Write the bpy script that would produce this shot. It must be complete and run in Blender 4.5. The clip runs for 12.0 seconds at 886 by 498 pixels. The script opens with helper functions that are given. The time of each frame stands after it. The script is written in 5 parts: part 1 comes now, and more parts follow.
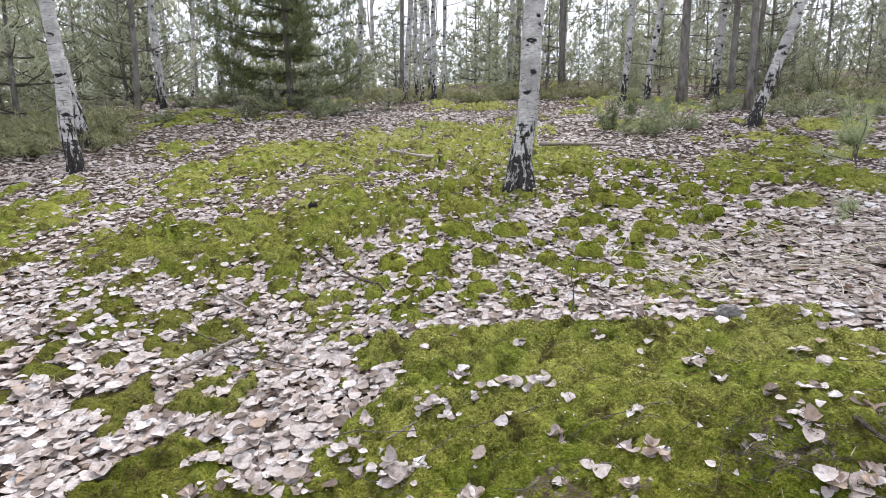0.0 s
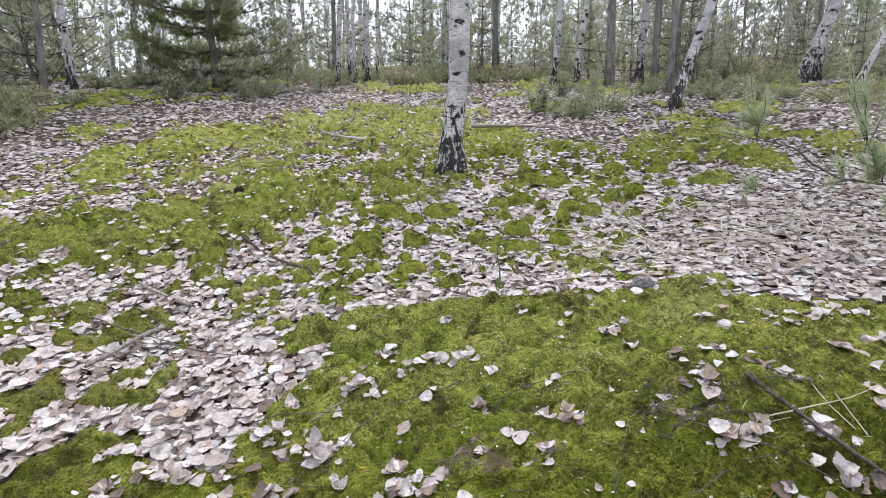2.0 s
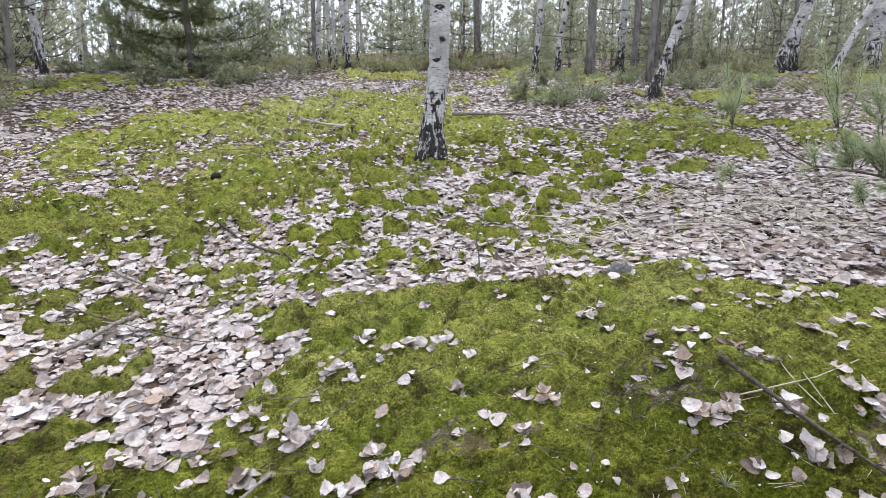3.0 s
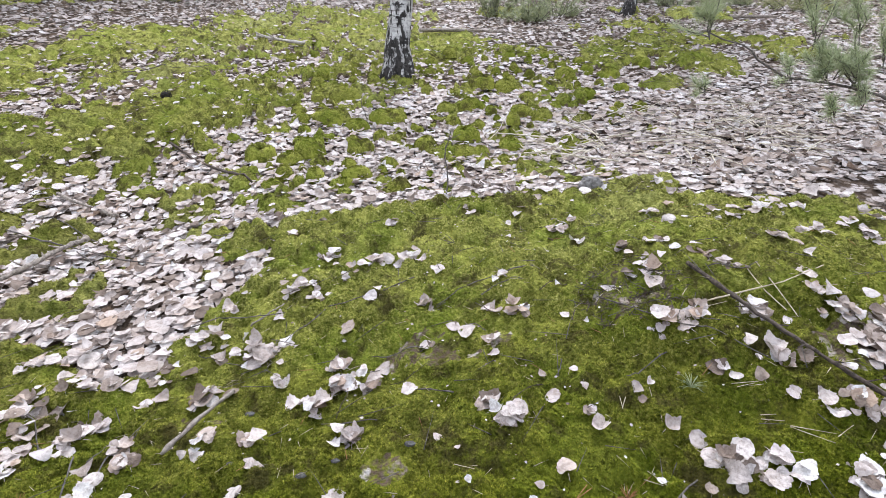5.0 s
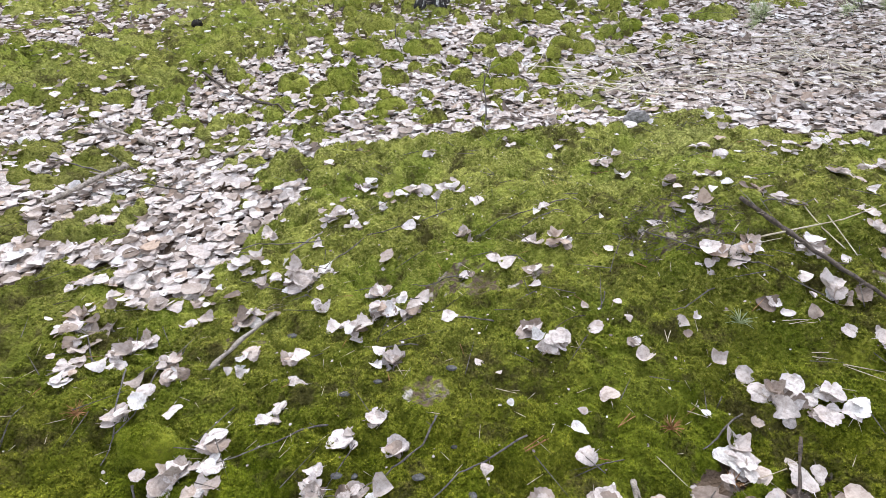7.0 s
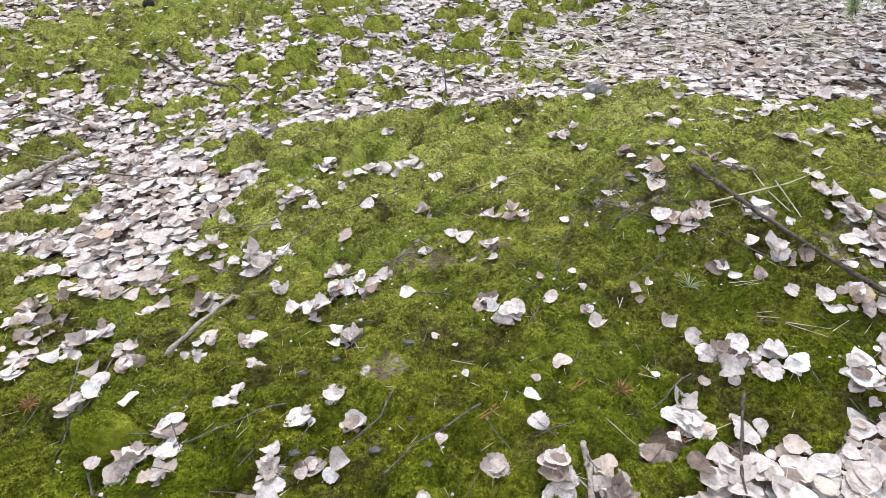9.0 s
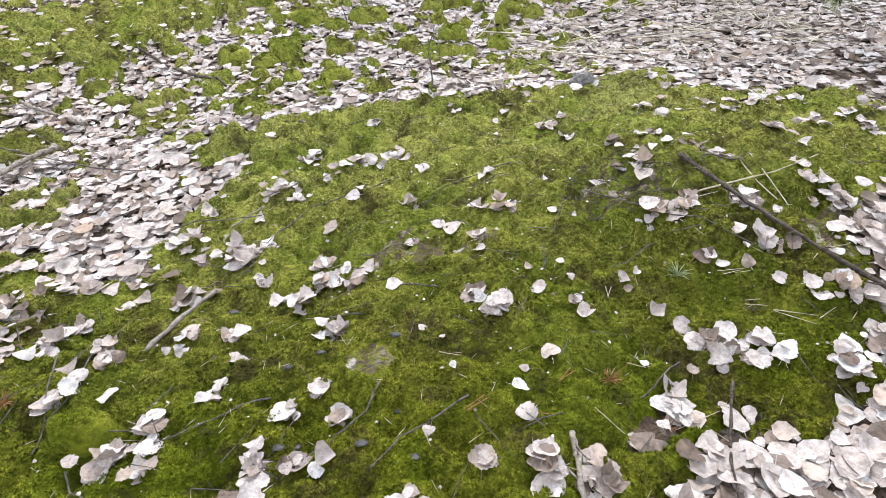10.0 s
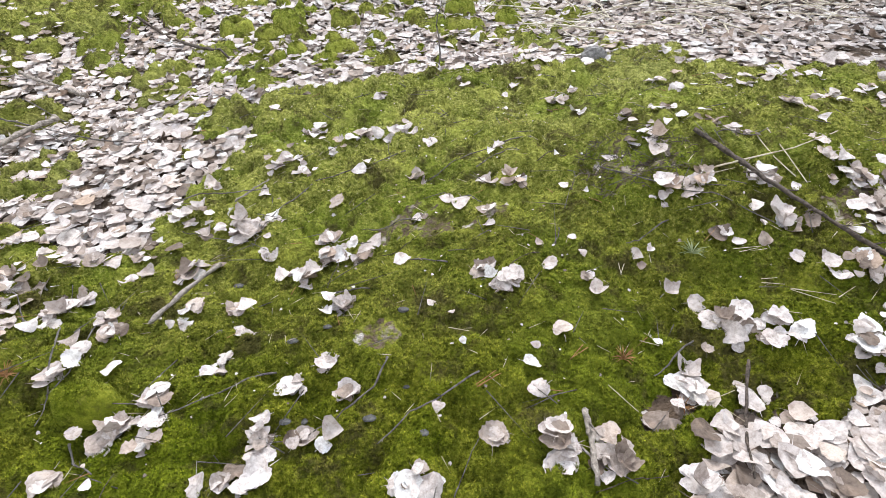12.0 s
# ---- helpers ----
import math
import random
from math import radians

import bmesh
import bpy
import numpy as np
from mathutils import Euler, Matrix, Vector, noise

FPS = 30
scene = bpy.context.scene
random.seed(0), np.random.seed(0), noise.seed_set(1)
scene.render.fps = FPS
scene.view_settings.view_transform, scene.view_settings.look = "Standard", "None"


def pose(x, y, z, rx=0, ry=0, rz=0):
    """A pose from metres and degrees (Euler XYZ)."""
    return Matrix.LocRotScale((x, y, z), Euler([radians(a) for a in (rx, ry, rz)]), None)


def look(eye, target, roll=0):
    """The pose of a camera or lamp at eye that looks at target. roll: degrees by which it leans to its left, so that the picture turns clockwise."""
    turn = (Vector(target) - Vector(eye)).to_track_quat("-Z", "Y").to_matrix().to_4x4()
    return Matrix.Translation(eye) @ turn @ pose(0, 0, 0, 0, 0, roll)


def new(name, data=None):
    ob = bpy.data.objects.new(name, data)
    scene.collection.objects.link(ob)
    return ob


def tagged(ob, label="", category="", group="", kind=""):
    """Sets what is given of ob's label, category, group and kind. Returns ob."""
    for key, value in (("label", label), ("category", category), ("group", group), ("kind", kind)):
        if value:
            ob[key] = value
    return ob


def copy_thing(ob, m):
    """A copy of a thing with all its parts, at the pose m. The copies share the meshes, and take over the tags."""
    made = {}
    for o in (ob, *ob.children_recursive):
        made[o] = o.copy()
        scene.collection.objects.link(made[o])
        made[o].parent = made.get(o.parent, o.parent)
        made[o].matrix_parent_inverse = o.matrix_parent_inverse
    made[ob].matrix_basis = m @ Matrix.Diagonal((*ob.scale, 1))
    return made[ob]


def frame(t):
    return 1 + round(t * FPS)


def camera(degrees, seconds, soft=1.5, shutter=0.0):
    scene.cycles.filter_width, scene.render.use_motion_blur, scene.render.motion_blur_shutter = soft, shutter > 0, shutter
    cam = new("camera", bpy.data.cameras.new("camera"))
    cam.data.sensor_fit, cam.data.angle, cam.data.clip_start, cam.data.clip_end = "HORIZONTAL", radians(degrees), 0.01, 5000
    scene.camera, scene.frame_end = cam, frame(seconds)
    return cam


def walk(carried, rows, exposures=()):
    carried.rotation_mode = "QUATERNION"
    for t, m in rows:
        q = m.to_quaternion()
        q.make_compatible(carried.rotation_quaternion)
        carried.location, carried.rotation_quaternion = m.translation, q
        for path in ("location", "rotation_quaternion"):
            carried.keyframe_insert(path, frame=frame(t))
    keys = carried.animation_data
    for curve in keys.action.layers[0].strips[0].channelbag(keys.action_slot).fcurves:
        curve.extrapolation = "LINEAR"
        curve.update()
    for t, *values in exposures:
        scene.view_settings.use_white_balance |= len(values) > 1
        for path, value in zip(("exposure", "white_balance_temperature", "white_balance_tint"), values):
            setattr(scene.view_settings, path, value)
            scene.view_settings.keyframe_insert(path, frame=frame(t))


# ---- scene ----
# ------------------------------------------------------------------ camera
cam = camera(78.2, 12.0, soft=0.5)
PATH = [
    (0, look((-0.027, 0.173, 1.076), (-0.169, 2.139, 0.736), -0.03)),
    (0.5, look((-0.014, 0.167, 1.075), (-0.106, 2.131, 0.708), 0.14)),
    (1, look((0.002, 0.164, 1.071), (-0.029, 2.127, 0.691), 0.03)),
    (1.5, look((0.021, 0.158, 1.066), (0.050, 2.120, 0.679), -0.17)),
    (2, look((0.036, 0.161, 1.061), (0.109, 2.120, 0.663), -0.30)),
    (2.5, look((0.034, 0.162, 1.050), (0.128, 2.116, 0.636), -0.10)),
    (3, look((0.050, 0.159, 1.043), (0.187, 2.106, 0.608), -0.03)),
    (3.2, look((0.056, 0.165, 1.038), (0.212, 2.109, 0.592), -0.12)),
    (5, look((0.070, 0.213, 0.966), (0.304, 2.080, 0.289), 0.03)),
    (5.5, look((0.056, 0.225, 0.950), (0.282, 2.076, 0.228), 0.61)),
    (6, look((0.036, 0.232, 0.940), (0.221, 2.070, 0.174), 0.89)),
    (6.5, look((0.029, 0.233, 0.926), (0.175, 2.050, 0.102), 0.58)),
    (8.3, look((0.061, 0.211, 0.904), (0.209, 1.985, -0.007), -0.85)),
    (8.5, look((0.070, 0.212, 0.907), (0.240, 1.980, -0.012), -0.80)),
    (9, look((0.083, 0.214, 0.908), (0.293, 1.972, -0.022), -0.77)),
    (9.5, look((0.086, 0.218, 0.904), (0.315, 1.971, -0.032), -0.70)),
    (10, look((0.091, 0.224, 0.889), (0.338, 1.969, -0.056), -0.72)),
    (10.5, look((0.088, 0.232, 0.874), (0.344, 1.968, -0.085), -0.29)),
    (11, look((0.084, 0.237, 0.866), (0.336, 1.963, -0.114), -0.14)),
    (11.5, look((0.081, 0.241, 0.862), (0.326, 1.959, -0.133), -0.19)),
    (12, look((0.077, 0.245, 0.861), (0.311, 1.958, -0.144), -0.29)),
]
walk(cam, PATH, [(0.0, 0.99, 6290, 15), (2.0, 1.03, 6120, 15), (6.0, 1.24, 6110, 14), (12.0, 1.36, 6310, 11)])
# ------------------------------------------------------------------ sky, sun, exposure
SUN_UP, SUN_ROUND = radians(50), radians(12)
world = bpy.data.worlds.new("overcast_sky")
scene.world = world
world.use_nodes = True
wn, wl = world.node_tree.nodes, world.node_tree.links
sky = wn.new("ShaderNodeTexSky")
sky.sky_type, sky.sun_disc, sky.sun_elevation, sky.sun_rotation = "NISHITA", False, SUN_UP, SUN_ROUND
cloud = wn.new("ShaderNodeMix")
cloud.data_type, cloud.inputs[0].default_value = "RGBA", 0.86
cloud.inputs[7].default_value = (8.8, 9.2, 9.8, 1)
wl.new(sky.outputs[0], cloud.inputs[6])
wl.new(cloud.outputs[2], wn["Background"].inputs[0])
wn["Background"].inputs[1].default_value = 0.084

sun_data = bpy.data.lights.new("sun", "SUN")
sun_data.energy, sun_data.angle, sun_data.color = 2.0, radians(20), (1.0, 0.97, 0.93)
sun = new("sun", sun_data)
sun.matrix_world = look((40 * math.sin(SUN_ROUND) * math.cos(SUN_UP), 40 * math.cos(SUN_ROUND) * math.cos(SUN_UP), 40 * math.sin(SUN_UP)), (0, 0, 0))


# ------------------------------------------------------------------ materials
def material(name, rough=0.8):
    m = bpy.data.materials.new(name)
    m.use_nodes = True
    b = m.node_tree.nodes["Principled BSDF"]
    b.inputs["Roughness"].default_value = rough
    b.inputs["Specular IOR Level"].default_value = 0.25
    return m, m.node_tree.nodes, m.node_tree.links, b


def noise_node(n, l, scale, detail=4, coord="Object", stretch=None, rough=0.55):
    tc = n.new("ShaderNodeNewGeometry" if coord == "Position" else "ShaderNodeTexCoord")
    t = n.new("ShaderNodeTexNoise")
    t.inputs["Scale"].default_value, t.inputs["Detail"].default_value = scale, detail
    t.inputs["Roughness"].default_value = rough
    if stretch:
        mp = n.new("ShaderNodeMapping")
        mp.inputs["Scale"].default_value = stretch
        l.new(tc.outputs[coord], mp.inputs[0])
        l.new(mp.outputs[0], t.inputs[0])
    else:
        l.new(tc.outputs[coord], t.inputs[0])
    return t.outputs[0]


def ramp(n, l, src, stops, mode="LINEAR"):
    r = n.new("ShaderNodeValToRGB")
    r.color_ramp.interpolation = mode
    e = r.color_ramp.elements
    while len(e) < len(stops):
        e.new(0.5)
    for k, (p, c) in enumerate(stops):
        e[k].position = p
        e[k].color = (*c, 1) if len(c) == 3 else c
    l.new(src, r.inputs[0])
    return r.outputs[0]


def mix(n, l, fac, a, b, blend="MIX"):
    m = n.new("ShaderNodeMix")
    m.data_type, m.blend_type = "RGBA", blend
    for sock, v in ((m.inputs[0], fac), (m.inputs[6], a), (m.inputs[7], b)):
        if isinstance(v, (int, float)):
            sock.default_value = v
        elif isinstance(v, tuple):
            sock.default_value = (*v, 1)
        else:
            l.new(v, sock)
    return m.outputs[2]


def bump(n, l, b, src, strength, dist):
    bp = n.new("ShaderNodeBump")
    bp.inputs["Strength"].default_value, bp.inputs["Distance"].default_value = strength, dist
    l.new(src, bp.inputs["Height"])
    l.new(bp.outputs[0], b.inputs["Normal"])


def grey(v):
    return (v, v, v)


def see_through(n, l, b, colour, share):
    """Thin blades let part of the light pass."""
    tr = n.new("ShaderNodeBsdfTranslucent")
    l.new(colour, tr.inputs[0])
    ms = n.new("ShaderNodeMixShader")
    ms.inputs[0].default_value = share
    l.new(b.outputs[0], ms.inputs[1])
    l.new(tr.outputs[0], ms.inputs[2])
    l.new(ms.outputs[0], n["Material Output"].inputs[0])


def map_range(n, l, src, a, b_):
    m = n.new("ShaderNodeMapRange")
    m.inputs[1].default_value, m.inputs[2].default_value = a, b_
    l.new(src, m.inputs[0])
    return m.outputs[0]


def moss_colour(n, l, carpet=True):
    """Yellow-green carpet moss with deeper green tufts and dried olive-brown drifts."""
    fine = noise_node(n, l, 105, 5, "Position", rough=0.85)
    c = ramp(n, l, fine, ((0.36, (0.038, 0.050, 0.003)), (0.45, (0.092, 0.106, 0.007)), (0.55, (0.168, 0.178, 0.015)), (0.66, (0.29, 0.29, 0.045))))
    hump = noise_node(n, l, 11, 3, "Position", rough=0.55)
    c = mix(n, l, ramp(n, l, hump, ((0.50, grey(0)), (0.66, grey(0.5)))), c, (0.255, 0.275, 0.022))
    wide = noise_node(n, l, 3.1, 6, "Position", rough=0.65)
    c = mix(n, l, ramp(n, l, wide, ((0.47, grey(0)), (0.60, grey(0.5)))), c, (0.078, 0.118, 0.003))
    pale = noise_node(n, l, 1.1, 5, "Position", rough=0.6)
    c = mix(n, l, ramp(n, l, pale, ((0.52, grey(0)), (0.66, grey(0.35)))), c, (0.23, 0.245, 0.032))
    if carpet:
        # paler, yellower along y: open top of the mound, slope and crest
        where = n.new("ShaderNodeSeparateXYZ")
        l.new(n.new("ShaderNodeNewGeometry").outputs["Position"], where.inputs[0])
        pale_by_y = ramp(n, l, map_range(n, l, where.outputs[1], 0, 10), ((0.10, grey(0)), (0.15, grey(0.28)), (0.20, grey(0.62)), (0.26, grey(0.62)), (0.31, grey(0.46)), (0.48, grey(0.60)), (0.70, grey(0.85))))
        c = mix(n, l, pale_by_y, c, (2.65, 2.48, 8.0), "MULTIPLY")
        # older, browner moss among the litter beside the mound
        old = ramp(n, l, map_range(n, l, where.outputs[0], -3, 0), ((0.58, grey(0.6)), (0.80, grey(0))))
        low = ramp(n, l, map_range(n, l, where.outputs[1], 0, 10), ((0.24, grey(1)), (0.36, grey(0))))
        c = mix(n, l, mix(n, l, 1.0, old, low, "MULTIPLY"), c, (0.085, 0.080, 0.016))
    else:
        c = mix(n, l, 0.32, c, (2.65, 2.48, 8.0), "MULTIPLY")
    clump = noise_node(n, l, 26, 5, "Position", rough=0.7)
    c = mix(n, l, ramp(n, l, clump, ((0.32, grey(0.65)), (0.41, grey(0.35)), (0.48, grey(0)))), c, (0.036, 0.048, 0.004))
    dry = noise_node(n, l, 7.1, 6, "Position", rough=0.75)
    c = mix(n, l, ramp(n, l, dry, ((0.52, grey(0)), (0.62, grey(0.8)))), c, (0.060, 0.048, 0.020))
    return c


def make_moss(name="moss", islands=False, carpet=True):
    m, n, l, b = material(name, 0.9)
    b.inputs["Specular IOR Level"].default_value = 0.06
    c = moss_colour(n, l, carpet)
    if islands:
        g = n.new("ShaderNodeNewGeometry")
        tint = ramp(n, l, g.outputs["Random Per Island"], ((0, (0.66, 0.72, 0.60)), (0.5, (1.06, 1.06, 1.0)), (0.9, (1.36, 1.33, 1.25)), (1, (1.6, 1.5, 1.4))))
        c = mix(n, l, 1.0, c, tint, "MULTIPLY")
        b.inputs["Subsurface Weight"].default_value = 0.0
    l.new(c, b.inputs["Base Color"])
    bump(n, l, b, noise_node(n, l, 120, 5, "Position"), 0.7, 0.010)
    return m


MOSS_SHOOT = make_moss("moss_shoots", True)
PUFF_MOSS = make_moss("puff_moss")
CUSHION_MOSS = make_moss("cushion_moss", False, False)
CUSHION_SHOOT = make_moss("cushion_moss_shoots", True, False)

# forest floor: moss where the carpet lies, dark humus with bits of needle and bark between
GROUND, n, l, b = material("forest_floor", 0.92)
b.inputs["Specular IOR Level"].default_value = 0.06
at = n.new("ShaderNodeAttribute")
at.attribute_name = "moss"
humus = ramp(n, l, noise_node(n, l, 45, 6, rough=0.7), ((0.32, (0.013, 0.010, 0.007)), (0.5, (0.060, 0.044, 0.032)), (0.68, (0.24, 0.19, 0.15))))
humus = mix(n, l, ramp(n, l, noise_node(n, l, 1.1, 4), ((0.36, grey(0)), (0.56, grey(0.75)))), humus, (0.16, 0.115, 0.082))
# flat rotting leaves pressed into the humus
flake = n.new("ShaderNodeTexVoronoi")
flake.inputs["Scale"].default_value = 24
warp = n.new("ShaderNodeVectorMath")
warp.operation = "MULTIPLY_ADD"
curl_ = n.new("ShaderNodeTexNoise")
curl_.inputs["Scale"].default_value = 14
ground_at = n.new("ShaderNodeTexCoord").outputs["Object"]
l.new(ground_at, curl_.inputs[0])
l.new(curl_.outputs["Color"], warp.inputs[0])
warp.inputs[1].default_value = (0.05, 0.05, 0.05)
l.new(ground_at, warp.inputs[2])
l.new(warp.outputs[0], flake.inputs[0])
tone = n.new("ShaderNodeSeparateColor")
l.new(flake.outputs["Color"], tone.inputs[0])
old_leaf = ramp(n, l, tone.outputs[0], ((0.0, (0.10, 0.075, 0.058)), (0.4, (0.22, 0.175, 0.145)), (0.7, (0.42, 0.36, 0.32)), (1.0, (0.58, 0.53, 0.50))))
gap = ramp(n, l, flake.outputs["Distance"], ((0.42, grey(1)), (0.56, grey(0))))
there = ramp(n, l, tone.outputs[1], ((0.30, grey(0)), (0.32, grey(1))))
humus = mix(n, l, mix(n, l, 1.0, gap, there, "MULTIPLY"), humus, old_leaf)
edge = n.new("ShaderNodeMath")
edge.operation, edge.use_clamp = "MULTIPLY_ADD", True
l.new(noise_node(n, l, 70, 4), edge.inputs[0])
edge.inputs[1].default_value = 0.9
shift = n.new("ShaderNodeMath")
shift.operation = "SUBTRACT"
l.new(at.outputs["Fac"], shift.inputs[0])
shift.inputs[1].default_value = 0.45
l.new(shift.outputs[0], edge.inputs[2])
fac = ramp(n, l, edge.outputs[0], ((0.40, grey(0)), (0.60, grey(1))))
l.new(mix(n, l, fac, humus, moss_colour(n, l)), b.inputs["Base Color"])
bump(n, l, b, noise_node(n, l, 110, 5, "Position"), 1.0, 0.022)


def make_leaf(name, source):
    """Bleached birch and aspen leaves: pinkish beige, chalky grey, some tan."""
    m, n, l, b = material(name, 0.62)
    if source == "object":
        r = n.new("ShaderNodeObjectInfo").outputs["Random"]
    else:
        r = n.new("ShaderNodeNewGeometry").outputs["Random Per Island"]
    dark = 0.0 if source == "object" else 0.05
    c = ramp(n, l, r, ((0.0, (0.14, 0.105, 0.082)), (0.08 + dark, (0.34, 0.275, 0.23)), (0.26 + dark, (0.50, 0.44, 0.405)), (0.56, (0.62, 0.56, 0.53)),
                       (0.78, (0.70, 0.65, 0.625)), (0.85, (0.45, 0.34, 0.26)), (0.90, (0.69, 0.665, 0.64)), (1.0, (0.76, 0.75, 0.74))))
    blush = noise_node(n, l, 1.6 if source == "object" else 22, 3)
    c = mix(n, l, ramp(n, l, blush, ((0.54, grey(0)), (0.70, grey(0.32)))), c, (0.46, 0.33, 0.24))
    size = 4.5 if source == "object" else 55
    blot = ramp(n, l, noise_node(n, l, size, 6, rough=0.7), ((0.36, (0.50, 0.45, 0.42)), (0.58, (1, 1, 1))))
    c = mix(n, l, 0.8, c, blot, "MULTIPLY")
    spot_ = ramp(n, l, noise_node(n, l, 11 if source == "object" else 150, 5, rough=0.8), ((0.58, grey(0)), (0.68, grey(0.6))))
    c = mix(n, l, spot_, c, (0.20, 0.145, 0.11))
    l.new(c, b.inputs["Base Color"])
    see_through(n, l, b, c, 0.12)
    if source == "object":
        # midrib and side veins along the blade
        tc = n.new("ShaderNodeTexCoord")
        sp = n.new("ShaderNodeSeparateXYZ")
        l.new(tc.outputs["Object"], sp.inputs[0])
        ab = n.new("ShaderNodeMath")
        ab.operation = "ABSOLUTE"
        l.new(sp.outputs[0], ab.inputs[0])
        rise = n.new("ShaderNodeMath")
        rise.operation = "MULTIPLY_ADD"
        l.new(ab.outputs[0], rise.inputs[0])
        rise.inputs[1].default_value = -0.8
        l.new(sp.outputs[1], rise.inputs[2])
        saw = n.new("ShaderNodeMath")
        saw.operation = "PINGPONG"
        l.new(rise.outputs[0], saw.inputs[0])
        saw.inputs[1].default_value = 0.07
        lines = ramp(n, l, saw.outputs[0], ((0.0, grey(0)), (0.018, grey(0.6)), (0.07, grey(1))))
        rib = ramp(n, l, ab.outputs[0], ((0.0, grey(0)), (0.025, grey(1))))
        veins = mix(n, l, 1.0, lines, rib, "MULTIPLY")
        crinkle = mix(n, l, 0.9, veins, noise_node(n, l, 7, 6, rough=0.65))
        bump(n, l, b, crinkle, 0.30, 0.05)
    else:
        bump(n, l, b, noise_node(n, l, 240, 4), 0.5, 0.004)
    return m


LEAF = make_leaf("dead_leaf", "object")
LITTER = make_leaf("leaf_litter", "island")

# birch bark: chalk white, black lozenges and fine lenticels, furrowed black foot
def make_birch(name, more, black_to):
    m, n, l, b = material(name, 0.7)
    tc = n.new("ShaderNodeTexCoord")
    sep = n.new("ShaderNodeSeparateXYZ")
    l.new(tc.outputs["Object"], sep.inputs[0])
    white = ramp(n, l, noise_node(n, l, 3.5, 5, stretch=(1, 1, 2.2)), ((0.32, (0.34, 0.33, 0.32)), (0.60, (0.68, 0.67, 0.655))))
    white = mix(n, l, ramp(n, l, noise_node(n, l, 26, 4, stretch=(1, 1, 2.5), rough=0.7), ((0.46, grey(0)), (0.62, grey(0.55)))), white, (0.27, 0.255, 0.245))
    lent = ramp(n, l, noise_node(n, l, 9, 3, stretch=(1, 1, 9)), ((0.60, grey(0)), (0.67, grey(0.85))))
    white = mix(n, l, lent, white, (0.13, 0.115, 0.105))
    vor = n.new("ShaderNodeTexVoronoi")
    mp = n.new("ShaderNodeMapping")
    mp.inputs["Scale"].default_value = (6.5, 6.5, 10.5)
    wob = n.new("ShaderNodeVectorMath")
    wob.operation = "MULTIPLY_ADD"
    nz = n.new("ShaderNodeTexNoise")
    nz.inputs["Scale"].default_value = 7
    l.new(tc.outputs["Object"], nz.inputs[0])
    l.new(nz.outputs["Color"], wob.inputs[0])
    wob.inputs[1].default_value = (0.22, 0.22, 0.16)
    l.new(tc.outputs["Object"], wob.inputs[2])
    l.new(wob.outputs[0], mp.inputs[0])
    l.new(mp.outputs[0], vor.inputs[0])
    vor.inputs["Scale"].default_value = 1.0
    rag = n.new("ShaderNodeMath")
    rag.operation = "MULTIPLY_ADD"
    l.new(noise_node(n, l, 38, 4, stretch=(1, 1, 1.6), rough=0.7), rag.inputs[0])
    rag.inputs[1].default_value = 0.85
    l.new(vor.outputs["Distance"], rag.inputs[2])
    scar = ramp(n, l, rag.outputs[0], ((0.65 + more, grey(1)), (0.72 + more, grey(0))))
    bark = mix(n, l, scar, white, (0.022, 0.019, 0.018))
    foot = n.new("ShaderNodeMapRange")
    l.new(sep.outputs[2], foot.inputs[0])
    foot.inputs[1].default_value, foot.inputs[2].default_value, foot.inputs[3].default_value, foot.inputs[4].default_value = 0.0, black_to, 0.19 + more, -0.13
    plates = noise_node(n, l, 19, 4, stretch=(1.6, 1.6, 0.35), rough=0.7)
    add = n.new("ShaderNodeMath")
    add.operation = "ADD"
    l.new(foot.outputs[0], add.inputs[0])
    l.new(plates, add.inputs[1])
    black = ramp(n, l, add.outputs[0], ((0.57, grey(0)), (0.63, grey(1))))
    bark = mix(n, l, black, bark, ramp(n, l, noise_node(n, l, 40, 4), ((0.35, (0.012, 0.011, 0.010)), (0.7, (0.060, 0.054, 0.050)))))
    l.new(bark, b.inputs["Base Color"])
    bump(n, l, b, add.outputs[0], 0.9, 0.03)
    return m


BIRCH = make_birch("birch_bark", 0.0, 1.0)
BIRCH_OLD = make_birch("scarred_birch_bark", 0.02, 1.25)


def make_bark(name, dark, light, scale, stretch):
    m, n, l, b = material(name, 0.88)
    v = noise_node(n, l, scale, 6, stretch=stretch, rough=0.65)
    c = ramp(n, l, v, ((0.35, dark), (0.62, light)))
    c = mix(n, l, ramp(n, l, noise_node(n, l, 2.2, 3), ((0.4, grey(0)), (0.7, grey(0.5)))), c, tuple(0.6 * x + 0.05 for x in light))
    l.new(c, b.inputs["Base Color"])
    bump(n, l, b, v, 0.8, 0.02)
    return m


PINE_BARK = make_bark("pine_bark", (0.085, 0.078, 0.070), (0.27, 0.25, 0.228), 14, (1, 1, 0.35))
# birch-like pale grey that also carries the haze of the distance
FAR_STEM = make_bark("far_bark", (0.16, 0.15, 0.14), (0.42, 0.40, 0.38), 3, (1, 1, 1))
TWIG = make_bark("twig_bark", (0.05, 0.043, 0.038), (0.20, 0.175, 0.155), 60, (1, 1, 1))
STICK = make_bark("dead_stick", (0.030, 0.023, 0.018), (0.15, 0.115, 0.09), 90, (1, 1, 1))
PALE_STICK = make_bark("bleached_stick", (0.13, 0.105, 0.085), (0.44, 0.385, 0.33), 80, (1, 1, 1))
BLEACHED = make_bark("white_stick", (0.34, 0.30, 0.26), (0.66, 0.61, 0.55), 45, (1, 1, 1))
